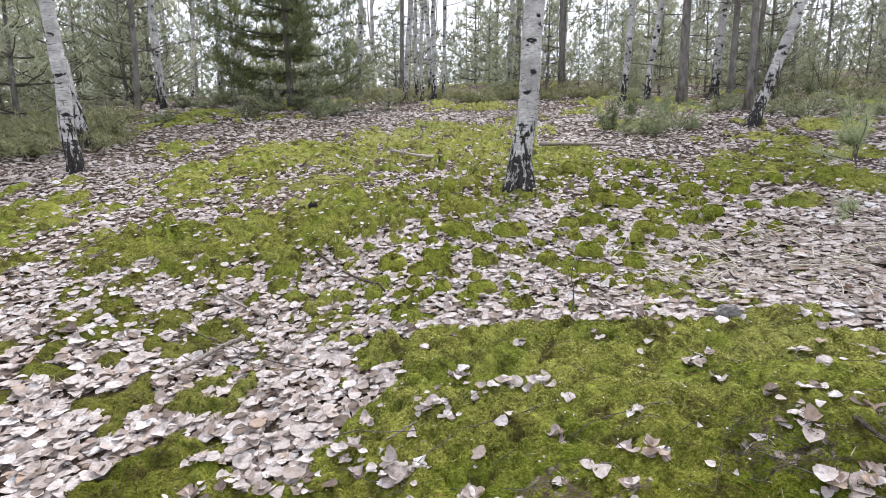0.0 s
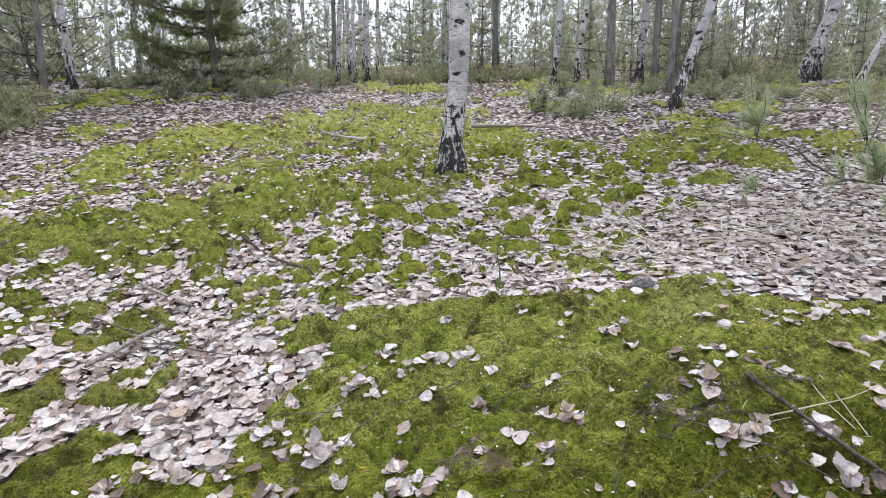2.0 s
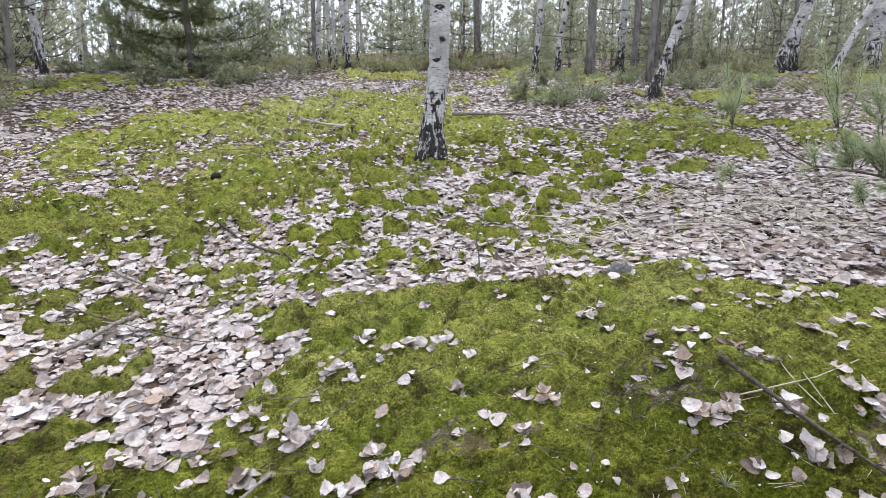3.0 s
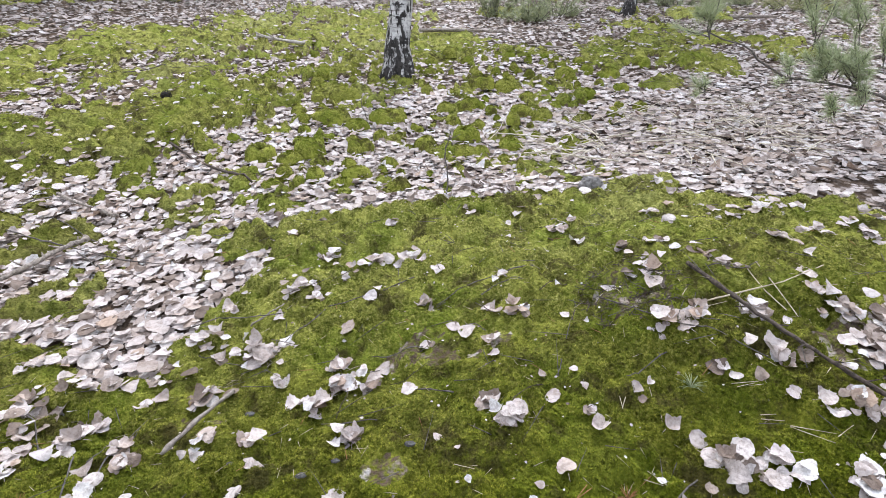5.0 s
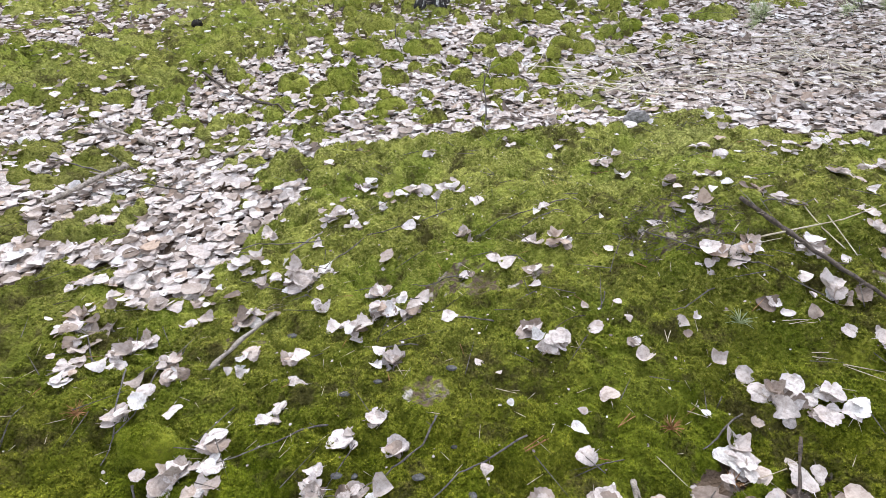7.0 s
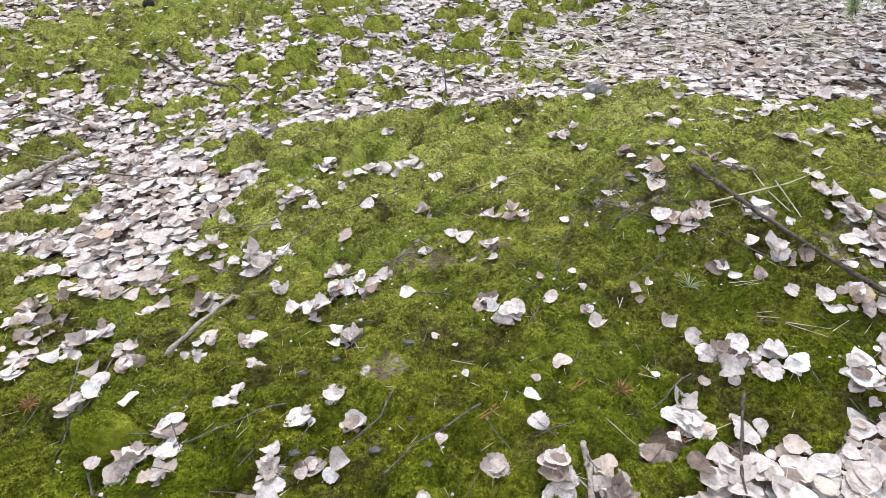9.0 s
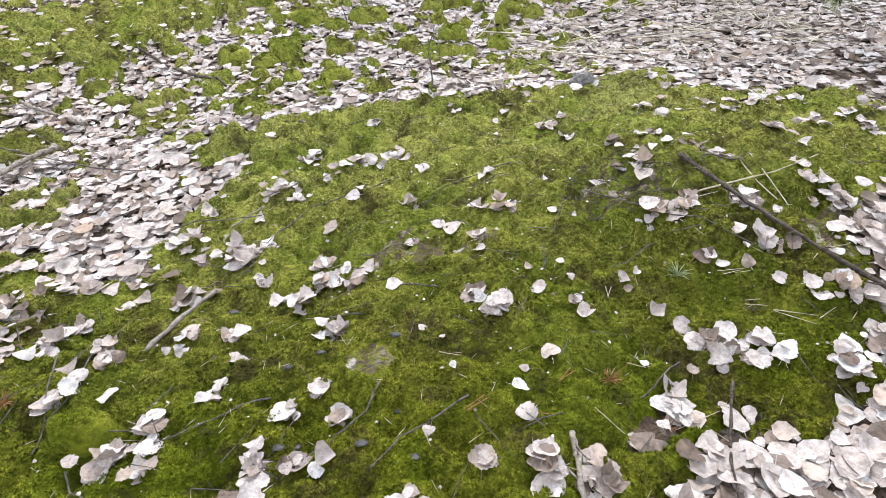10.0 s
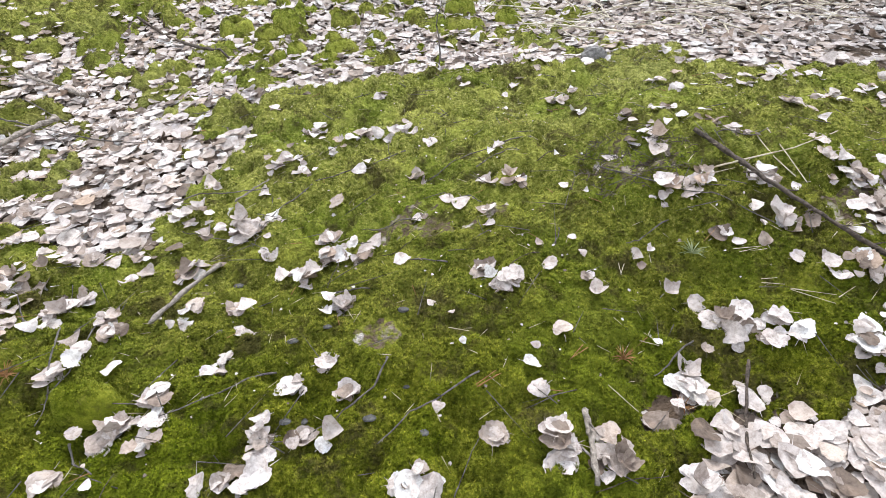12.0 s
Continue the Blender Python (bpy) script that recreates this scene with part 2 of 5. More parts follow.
STONE = make_bark("grey_stone", (0.08, 0.076, 0.072), (0.30, 0.285, 0.275), 55, (1, 1, 1))
CONE = make_bark("old_cone", (0.012, 0.010, 0.009), (0.05, 0.042, 0.036), 70, (1, 1, 1))
STRAW = make_bark("dry_straw", (0.34, 0.275, 0.18), (0.62, 0.54, 0.40), 30, (1, 1, 1))
STALK = make_bark("dry_stalk", (0.46, 0.40, 0.29), (0.74, 0.68, 0.55), 30, (1, 1, 1))
RUST = make_bark("rusty_needles", (0.22, 0.10, 0.035), (0.42, 0.22, 0.09), 60, (1, 1, 1))


def make_needles(name, stops):
    m, n, l, b = material(name, 0.6)
    g = n.new("ShaderNodeNewGeometry")
    c = ramp(n, l, g.outputs["Random Per Island"], stops)
    c = mix(n, l, ramp(n, l, noise_node(n, l, 1.7, 3), ((0.4, grey(0)), (0.7, grey(0.35)))), c, (0.22, 0.24, 0.11))
    l.new(c, b.inputs["Base Color"])
    see_through(n, l, b, c, 0.45)
    return m


NEEDLE = make_needles("pine_needles", ((0, (0.14, 0.17, 0.09)), (0.5, (0.25, 0.29, 0.165)), (1, (0.38, 0.41, 0.26))))
NEEDLE_PALE = make_needles("young_needles", ((0, (0.27, 0.30, 0.185)), (0.5, (0.42, 0.45, 0.30)), (1, (0.58, 0.59, 0.44))))
# distance haze is put into these paler, greyer needle colours
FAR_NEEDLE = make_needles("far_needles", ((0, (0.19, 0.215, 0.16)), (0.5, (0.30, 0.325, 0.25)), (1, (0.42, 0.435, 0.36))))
SAPLING = make_needles("sapling_needles", ((0, (0.28, 0.34, 0.19)), (0.5, (0.44, 0.50, 0.30)), (1, (0.60, 0.64, 0.43))))
PINE_GREEN = make_needles("dark_pine_needles", ((0, (0.10, 0.125, 0.055)), (0.5, (0.20, 0.235, 0.11)), (1, (0.34, 0.37, 0.19))))
SHRUB = make_needles("shrub_needles", ((0, (0.20, 0.235, 0.13)), (0.5, (0.34, 0.375, 0.22)), (1, (0.49, 0.51, 0.33))))
HEATH = make_needles("heath", ((0, (0.17, 0.19, 0.08)), (0.5, (0.32, 0.33, 0.165)), (1, (0.48, 0.45, 0.29))))


# ------------------------------------------------------------------ shape of the land
RNG = np.random.default_rng(7)
RELIEF = ((1.1, 1.6, 0.10, 0.4, 0.35), (0.35, 0.95, 0.045, 0.25, 0.25), (0.75, 0.98, -0.07, 0.22, 0.22), (0.9, 3.4, -0.12, 0.8, 0.5),
          (-0.3, 1.6, -0.045, 0.35, 0.35), (-1.15, 2.6, -0.115, 0.5, 0.75), (-6.5, 9, 0.62, 3.0, 4.5), (-3, 19, 0.3, 5, 6))


def land(x, y):
    """The lie of the slope, without moss or litter."""
    x, y = np.asarray(x, float), np.asarray(y, float)
    yy = np.where(y < 18, y, 18 + 12 * (1 - np.exp(-(np.maximum(y, 18) - 18) / 12)))
    yy = np.where(yy < -6, -6 - 8 * (1 - np.exp((np.minimum(yy, -6) + 6) / 8)), yy)
    xx = np.where(x < -2, -2 - 4 * (1 - np.exp((np.minimum(x, -2) + 2) / 4)), 15 * np.tanh(x / 15))
    z = 0.0576 * xx + 0.1709 * yy - 0.069
    for cx, cy, a, sx, sy in RELIEF:
        z = z + a * np.exp(-((x - cx) / sx) ** 2 / 2 - ((y - cy) / sy) ** 2 / 2)
    return z


def hash2(i, j, k=0):
    h = (i.astype(np.int64) * 374761393 + j.astype(np.int64) * 668265263 + k * 974634777) & 0xFFFFFFFF
    h = ((h ^ (h >> 13)) * 1274126177) & 0xFFFFFFFF
    return ((h ^ (h >> 16)) & 0xFFFFFF) / float(0x1000000)


def vnoise(x, y, k=0):
    i, j = np.floor(x), np.floor(y)
    u, v = x - i, y - j
    u, v = u * u * (3 - 2 * u), v * v * (3 - 2 * v)
    return (hash2(i, j, k) * (1 - u) + hash2(i + 1, j, k) * u) * (1 - v) + (hash2(i, j + 1, k) * (1 - u) + hash2(i + 1, j + 1, k) * u) * v


def fbm(x, y, k=0, octaves=4):
    s, a, t = 0.0, 1.0, 0.0
    for o in range(octaves):
        s, t = s + a * vnoise(x * 2 ** o + 17.3 * o, y * 2 ** o - 9.1 * o, k + o), t + a
        a *= 0.55
    return s / t


def domes(x, y, size, k=0):
    """Rounded clumps about size across: 1 on a crown, 0 in the gaps."""
    x, y = x / size, y / size
    i, j = np.floor(x), np.floor(y)
    best = np.full(np.shape(x), 9.0)
    for di in (-1, 0, 1):
        for dj in (-1, 0, 1):
            px, py = i + di + hash2(i + di, j + dj, k), j + dj + hash2(i + di, j + dj, k + 5)
            best = np.minimum(best, (x - px) ** 2 + (y - py) ** 2)
    return np.sqrt(np.clip(1 - 1.7 * best, 0, 1))


# outlines of the moss carpets and of the litter that lies over them
MOUND = ((-0.33, 2.42), (-0.24, 2.51), (-0.1, 2.44), (0.08, 2.45), (0.22, 2.49), (0.4, 2.45), (0.6, 2.48), (0.76, 2.46), (0.91, 2.42), (1.14, 2.59), (1.33, 2.61),
         (1.46, 2.5), (1.37, 2.3), (1.54, 2.27), (1.72, 2.22), (1.97, 2.18), (2.1, 1.9), (1.9, 1.6), (1.5, 1.45), (1.3, 1.3), (1.24, 1.12), (1.12, 0.98), (1.08, 0.6), (0.95, 0.3), (0.7, 0.02), (0.45, -0.08), (0.2, -0.25),
         (-0.1, -0.2), (-0.35, 0.0), (-0.65, 0.12), (-0.9, 0.45), (-1.2, 0.8), (-1.3, 1.4), (-1.2, 1.72), (-1.04, 1.83), (-0.9, 1.80), (-0.84, 1.72), (-0.76, 1.64), (-0.66, 1.62), (-0.54, 1.63), (-0.52, 1.76), (-0.52, 1.85), (-0.45, 1.93),
         (-0.41, 2.05), (-0.35, 2.13), (-0.34, 2.27))
LEAF_DRIFT = ((0.47, 0.86), (0.51, 0.88), (0.58, 0.94), (0.64, 1.0), (0.68, 1.0), (0.69, 0.94), (0.67, 0.90), (0.75, 0.93), (0.8, 0.91), (0.84, 0.85), (0.87, 0.83), (0.91, 0.87),
              (0.96, 0.87), (1.05, 0.9), (1.3, 0.9), (1.2, 0.4), (0.5, 0.45), (0.45, 0.62), (0.54, 0.74), (0.6, 0.81), (0.62, 0.86), (0.55, 0.85))
SLOPE_MOSS = ((-2.53, 3.61), (-2.18, 3.89), (-1.97, 4.07), (-1.66, 4.27), (-1.54, 4.52), (-1.3, 4.77), (-0.93, 4.76), (-0.63, 4.6), (-0.53, 4.19), (-0.63, 4.03), (-0.69, 3.79),
              (-0.67, 3.6), (-0.81, 3.57), (-0.9, 3.39), (-1.09, 3.52), (-1.07, 3.3), (-0.93, 2.91), (-0.97, 2.85), (-1.19, 2.88), (-1.27, 3.0), (-1.24, 3.15), (-1.26, 3.3),
              (-1.48, 3.29), (-1.66, 3.21), (-1.78, 3.04), (-1.9, 3.11), (-1.96, 3.31), (-2.26, 3.22))
CREST_MOSS = ((-2.14, 7.35), (-1.53, 8.21), (-0.71, 8.93), (0.42, 8.91), (0.33, 6.85), (-0.18, 6.04), (-0.76, 5.93), (-0.92, 5.54), (-1.27, 5.67), (-1.65, 6.05))
PATCHES = ((-1.28, 2.61, 0.16, 0.14), (-1.56, 2.67, 0.12, 0.09), (-0.75, 2.7, 0.08, 0.07), (-0.46, 2.36, 0.11, 0.11), (-0.59, 2.47, 0.05, 0.04), (-1.35, 2.01, 0.10, 0.09),
           (2.19, 4.14, 0.19, 0.13), (-1.9, 2.75, 0.10, 0.11), (-0.46, 2.73, 0.09, 0.07), (-0.35, 2.6, 0.08, 0.06), (1.04, 2.65, 0.07, 0.06), (-1.48, 2.84, 0.05, 0.04),
           (-0.96, 1.71, 0.10, 0.09), (-2.31, 5.98, 0.38, 0.68), (-2.12, 6.45, 0.53, 0.63), (0.72, 6.07, 0.54, 0.81), (1.5, 5.59, 0.33, 0.23), (2.79, 4.74, 0.26, 0.46),
           (2.35, 5.38, 0.31, 0.42), (2.03, 8.23, 0.48, 0.48))
WORN = ((0.25, 1.52, 0.18, 0.08), (0.79, 1.58, 0.12, 0.09), (1.27, 1.31, 0.13, 0.09), (-0.40, 1.35, 0.09, 0.07), (0.06, 1.13, 0.05, 0.04))


def reach(x, y, poly):
    """Metres inside an outline (positive) or outside it (negative)."""
    res = np.zeros(np.shape(x), bool)
    near = np.full(np.shape(x), 1e9)
    for k in range(len(poly)):
        (x0, y0), (x1, y1) = poly[k - 1], poly[k]
        res ^= ((y0 > y) != (y1 > y)) & (x < (x1 - x0) * (y - y0) / (y1 - y0 + 1e-12) + x0)
        dx, dy = x1 - x0, y1 - y0
        t_ = np.clip(((x - x0) * dx + (y - y0) * dy) / (dx * dx + dy * dy), 0, 1)
        near = np.minimum(near, (x - x0 - t_ * dx) ** 2 + (y - y0 - t_ * dy) ** 2)
    return np.where(res, 1, -1) * np.sqrt(near)


def oval(x, y, cx, cy, a, b_):
    return (1 - np.hypot((x - cx) / a, (y - cy) / b_)) * min(a, b_)


def moss_field(x, y, rubbed=True):
    """Metres into the moss (positive) or away from it, with ragged edges."""
    x, y = np.asarray(x, float), np.asarray(y, float)
    front = np.maximum(reach(x, y, MOUND), -1) - 0.01
    front = np.minimum(front, -reach(x, y, LEAF_DRIFT))
    worn = fbm(x * 9, y * 9, 90, 3)
    for w in WORN if rubbed else ():
        front = np.where((oval(x, y, *w) > 0) & (worn > 0.42), -0.01, front)
    front += 0.11 * (fbm(x * 7, y * 7, 3) - 0.5) + 0.07 * (fbm(x * 26, y * 26, 4, 2) - 0.5)
    slope = reach(x, y, SLOPE_MOSS) + 0.45 * (fbm(x * 3.4, y * 3.0, 5) - 0.5) + 0.55 * (fbm(x * 14, y * 10, 6, 2) - 0.53)
    crest = np.minimum(reach(x, y, CREST_MOSS), 0.30) + 0.9 * (fbm(x * 2.2, y * 1.6, 7) - 0.77) + 1.3 * (fbm(x * 11, y * 7, 8, 2) - 0.5)
    upper = np.minimum(oval(x, y, -1.25, 5.15, 1.15, 1.15), 0.03) - 0.125 + 0.5 * (fbm(x * 3.4, y * 3.0, 14) - 0.5) + 0.75 * (fbm(x * 13, y * 9, 15, 2) - 0.5)
    f = np.maximum(np.maximum(front, upper), np.maximum(slope, crest))
    tuft = 0.5 + 0.8 * (fbm(x * 8.5, y * 6.5, 11, 2) - 0.5) + 0.25 * (fbm(x * 30, y * 26, 12, 2) - 0.5)
    among = np.clip(oval(x, y, 0.35, 3.85, 1.5, 1.45) * 1.2, -1, 0.28)
    f = np.maximum(f, (tuft - 0.735 + among * 0.55) * 0.35)
    left = np.clip(oval(x, y, -2.2, 2.6, 1.6, 1.2), -1, 0.28)
    f = np.maximum(f, (tuft - 0.70 + left * 0.45) * 0.25)
    rag = 0.16 * (fbm(x * 9, y * 8, 9) - 0.5) + 0.05 * (fbm(x * 33, y * 33, 10, 2) - 0.5)
    for p in PATCHES:
        f = np.maximum(f, oval(x, y, *p) + rag)
    wild = fbm(x * 1.15, y * 0.8, 31, 5) + 0.42 * (fbm(x * 10, y * 6.5, 32, 2) - 0.5)
    need = 0.63 + 0.12 * np.clip((-x - 1.2) / 1.5, 0, 1) + 0.05 * np.clip((x - 2.5) / 2, 0, 1) - 0.05 * np.clip((y - 5) / 3, 0, 1)
    f = np.maximum(f, np.where(y > 4.6, wild - need, -1))
    return np.maximum(f, np.where((x < -1.0) & (y > 1.2), wild - 0.66, -1))


def moss_cover(x, y):
    """1 where the moss carpet lies, 0 on bare litter."""
    return (moss_field(x, y) > 0).astype(float)


def surface(x, y):
    """Height of the ground with its moss cushions, rounded at their rims."""
    x, y = np.asarray(x, float), np.asarray(y, float)
    m = np.sqrt(np.clip(moss_field(x, y, False) / 0.07, 0, 1))
    z = land(x, y) - 0.034 + 0.05 * (fbm(x * 1.7, y * 1.7, 40) - 0.5) + 0.012 * (fbm(x * 12, y * 12, 41) - 0.5)
    fine = np.clip((y - 1.0) / 0.7, 0.7, 1)
    lump = 0.036 * domes(x, y, 0.23, 50) + 0.036 * domes(x + 3, y, 0.10, 51) + fine * (0.046 * domes(x, y + 5, 0.058, 52) + 0.020 * domes(x + 7, y + 2, 0.034, 53))
    return z + m * (0.006 + (lump - 0.070) * (0.25 + 1.2 * fbm(x * 3, y * 3, 55)) * (1 + 0.5 * np.clip((y - 2.5) / 1.5, 0, 1)))


def growing(start, end, fine_from, fine_to, step, growth, wide):
    """Grid lines: fine between two places, wider and wider away from them, faster past some metres."""

    def onward(span, limit):
        d, out = 0.0, []
        while d < span:
            d += step + growth * min(d, limit) + 0.07 * max(d - limit, 0)
            out.append(d)
        return np.array(out)

    return np.concatenate([fine_from - onward(fine_from - start, wide[0])[::-1], np.arange(fine_from, fine_to, step), fine_to + onward(end - fine_to, wide[1])])


def mesh_from(name, verts, faces_flat, per_face, mats, smooth=False):
    """A mesh from arrays: vertices (n, 3) and corner indices, per_face corners to a face."""
    me = bpy.data.meshes.new(name)
    nf = len(faces_flat) // per_face
    me.vertices.add(len(verts))
    me.vertices.foreach_set("co", np.asarray(verts, np.float32).ravel())
    me.loops.add(len(faces_flat))
    me.loops.foreach_set("vertex_index", np.asarray(faces_flat, np.int32))
    me.polygons.add(nf)
    me.polygons.foreach_set("loop_start", np.arange(nf, dtype=np.int32) * per_face)
    me.polygons.foreach_set("loop_total", np.full(nf, per_face, np.int32))
    if smooth:
        me.polygons.foreach_set("use_smooth", np.ones(nf, bool))
    me.update(calc_edges=True)
    for m in mats:
        me.materials.append(m)
    return me


gx = growing(-260, 260, -0.9, 1.5, 0.0105, 0.016, (2.5, 2.5))
gy = growing(-220, 320, 0.65, 2.6, 0.0105, 0.011, (0.1, 5))
X, Y = np.meshgrid(gx, gy)
Z = surface(X.ravel(), Y.ravel())
nx, ny = len(gx), len(gy)
q = (np.arange(ny - 1)[:, None] * nx + np.arange(nx - 1)[None, :]).ravel()
quads = np.stack([q, q + 1, q + nx + 1, q + nx], 1).ravel()
ground_mesh = mesh_from("ground", np.stack([X.ravel(), Y.ravel(), Z], 1), quads, 4, [GROUND], True)
cover = ground_mesh.attributes.new("moss", "FLOAT", "POINT")
carpet = np.where(moss_field(X.ravel(), Y.ravel(), False) > 0, 0.47, 0.0)
cover.data.foreach_set("value", np.maximum(carpet, moss_cover(X.ravel(), Y.ravel())).astype(np.float32))
ground = tagged(new("ground", ground_mesh), "sloping forest floor of dark humus and green moss", "ground", "", "structure")


# ------------------------------------------------------------------ building helpers
def part(name, me, parent=None, label=""):
    ob = new(name, me)
    if parent is not None:
        ob.parent = parent
    if label:
        ob["label"] = label
    return ob


def thing(name, label, category, group="", at=(0, 0, 0), kind=""):
    e = new(name)
    e.empty_display_size = 0.1
    e.location = at
    return tagged(e, label, category, group, kind)


class Soup:
    """Collects triangles of many small pieces for one mesh."""

    def __init__(self):
        self.v, self.f, self.count = [], [], 0
        self.now, self.slots = 0, []

    def add(self, verts, faces):
        verts = np.asarray(verts, float).reshape(-1, 3)
        self.v.append(verts)
        self.f.append(np.asarray(faces, np.int64).reshape(-1, 3) + self.count)
        self.slots.append(np.full(len(self.f[-1]), self.now, np.int32))
        self.count += len(verts)

    def add_many(self, template, faces, mats, offsets):
        """Copies of one template, each turned by its 3x3 matrix and shifted."""
        pts = np.einsum("nij,kj->nki", mats, template) + offsets[:, None, :]
        k = len(template)
        f = (np.arange(len(mats)) * k)[:, None, None] + np.asarray(faces)[None]
        self.v.append(pts.reshape(-1, 3))
        self.f.append(f.reshape(-1, 3) + self.count)
        self.slots.append(np.full(len(self.f[-1]), self.now, np.int32))
        self.count += len(mats) * k

    def tube(self, pts, radii, sides=6, wobble=0.0, cap=True):
        pts = np.asarray(pts, float)
        nring = len(pts)
        t = np.gradient(pts, axis=0)
        t /= np.linalg.norm(t, axis=1)[:, None] + 1e-9
        ref = np.array([0, 0, 1.0]) if abs(t[:, 2]).mean() < 0.8 else np.array([1.0, 0, 0])
        a = np.cross(t, ref)
        a /= np.linalg.norm(a, axis=1)[:, None] + 1e-9
        bb = np.cross(t, a)
        ang = np.arange(sides) * 2 * np.pi / sides
        r = np.asarray(radii, float)[:, None] * (1 + wobble * (RNG.random((nring, sides)) - 0.5))
        v = pts[:, None, :] + r[:, :, None] * (np.cos(ang)[None, :, None] * a[:, None, :] + np.sin(ang)[None, :, None] * bb[:, None, :])
        v = v.reshape(-1, 3)
        i, j = np.meshgrid(np.arange(nring - 1), np.arange(sides), indexing="ij")
        p0, p1 = i * sides + j, i * sides + (j + 1) % sides
        f = np.concatenate([np.stack([p0, p1, p1 + sides], -1).reshape(-1, 3), np.stack([p0, p1 + sides, p0 + sides], -1).reshape(-1, 3)])
        if cap:
            v = np.concatenate([v, pts[:1], pts[-1:]])
            k = np.arange(sides)
            f = np.concatenate([f, np.stack([np.full(sides, nring * sides), (k + 1) % sides, k], 1),
                                np.stack([np.full(sides, nring * sides + 1), (nring - 1) * sides + k, (nring - 1) * sides + (k + 1) % sides], 1)])
        self.add(v, f)

    def mesh(self, name, mats, smooth=False):
        me = mesh_from(name, np.concatenate(self.v), np.concatenate(self.f).ravel(), 3, mats, smooth)
        if len(mats) > 1:
            me.polygons.foreach_set("material_index", np.concatenate(self.slots))
        return me


def turns(count, tilt, rng):
    """Random upright turns: any heading, leaning by up to tilt radians."""
    h, a, d = rng.random(count) * 2 * np.pi, rng.normal(0, tilt, count), rng.random(count) * 2 * np.pi
    c, s = np.cos(h), np.sin(h)
    rz = np.zeros((count, 3, 3))
    rz[:, 0, 0], rz[:, 0, 1], rz[:, 1, 0], rz[:, 1, 1], rz[:, 2, 2] = c, -s, s, c, 1
    ax = np.stack([np.cos(d), np.sin(d), np.zeros(count)], 1)
    k = np.zeros((count, 3, 3))
    k[:, 0, 2], k[:, 1, 2], k[:, 2, 0], k[:, 2, 1] = ax[:, 1], -ax[:, 0], -ax[:, 1], ax[:, 0]
    r = np.eye(3)[None] + np.sin(a)[:, None, None] * k + (1 - np.cos(a))[:, None, None] * (k @ k)
    return r @ rz


def scatter(count, x0, x1, y0, y1, rng, keep):
    x, y = rng.uniform(x0, x1, count), rng.uniform(y0, y1, count)
    ok = keep(x, y)
    return x[ok], y[ok]


def ground_tilt(x, y, e=0.03):
    """Turns whose z stands on the slope."""
    dx, dy = (land(x + e, y) - land(x - e, y)) / (2 * e), (land(x, y + e) - land(x, y - e)) / (2 * e)
    nrm = np.stack([-dx, -dy, np.ones_like(dx)], 1)
    nrm /= np.linalg.norm(nrm, axis=1)[:, None]
    ux = np.stack([np.ones_like(dx), np.zeros_like(dx), dx], 1)
    ux /= np.linalg.norm(ux, axis=1)[:, None]
    return np.stack([ux, np.cross(nrm, ux), nrm], 2)


# ------------------------------------------------------------------ moss shoots
SHOOT, SHOOT_F = [], []
for k in range(3):
    a = 2 * np.pi * k / 3
    out_, side_ = np.array((math.cos(a), math.sin(a), 0)), np.array((-math.sin(a), math.cos(a), 0))
    SHOOT += [0.1 * out_ - 0.32 * side_ + (0, 0, 0.35), 0.85 * out_ + (0, 0, 1.0), 0.1 * out_ + 0.32 * side_ + (0, 0, 0.35)]
    SHOOT_F.append((3 * k, 3 * k + 1, 3 * k + 2))
SHOOT = np.array(SHOOT)
SHOOT_NORMALS = []


def moss_shoots(count, x0, x1, y0, y1, width, height, rng, soup, keep):
    x, y = scatter(count, x0, x1, y0, y1, rng, lambda a, c: (moss_cover(a, c) > 0.5) & keep(a, c))
    k = len(x)
    sc = np.stack([rng.uniform(0.7, 1.3, k) * width, rng.uniform(0.7, 1.3, k) * width, rng.uniform(0.6, 1.4, k) * height], 1)
    m = turns(k, 0.35, rng) * sc[:, None, :]
    z = surface(x, y)
    # tufts catch the light as the cushion below them does
    face = np.stack([(z - surface(x + 0.007, y)) / 0.007, (z - surface(x, y + 0.007)) / 0.007, np.ones(k)], 1)
    face = face / np.linalg.norm(face, axis=1)[:, None] + rng.normal(0, 0.2, (k, 3))
    SHOOT_NORMALS.append(np.repeat(face / np.linalg.norm(face, axis=1)[:, None], len(SHOOT), axis=0))
    soup.add_many(SHOOT, SHOOT_F, m, np.stack([x, y, z - 0.002], 1))


soup = Soup()
moss_shoots(130000, -0.9, 1.4, 0.6, 1.5, 0.0045, 0.0062, RNG, soup, lambda x, y: (y > 0.5 + 0.15 * abs(x)))
moss_shoots(80000, -1.3, 2.3, 1.5, 2.7, 0.0050, 0.0058, RNG, soup, lambda x, y: y > 0)
moss_shoots(17000, -4.0, -1.2, 0.8, 4.0, 0.008, 0.009, RNG, soup, lambda x, y: y > 0)
moss_shoots(55000, -2.6, 3.2, 2.6, 5.6, 0.008, 0.009, RNG, soup, lambda x, y: y > 0)
moss_shoots(32000, -5.0, 5.0, 5.2, 9.5, 0.013, 0.012, RNG, soup, lambda x, y: y > 0)
carpet_mesh = soup.mesh("moss_carpet", [MOSS_SHOOT], True)
carpet_mesh.normals_split_custom_set_from_vertices(np.concatenate(SHOOT_NORMALS))
tagged(new("moss_carpet", carpet_mesh), "springy yellow-green moss shoots covering the forest floor", "moss", "", "stuff")


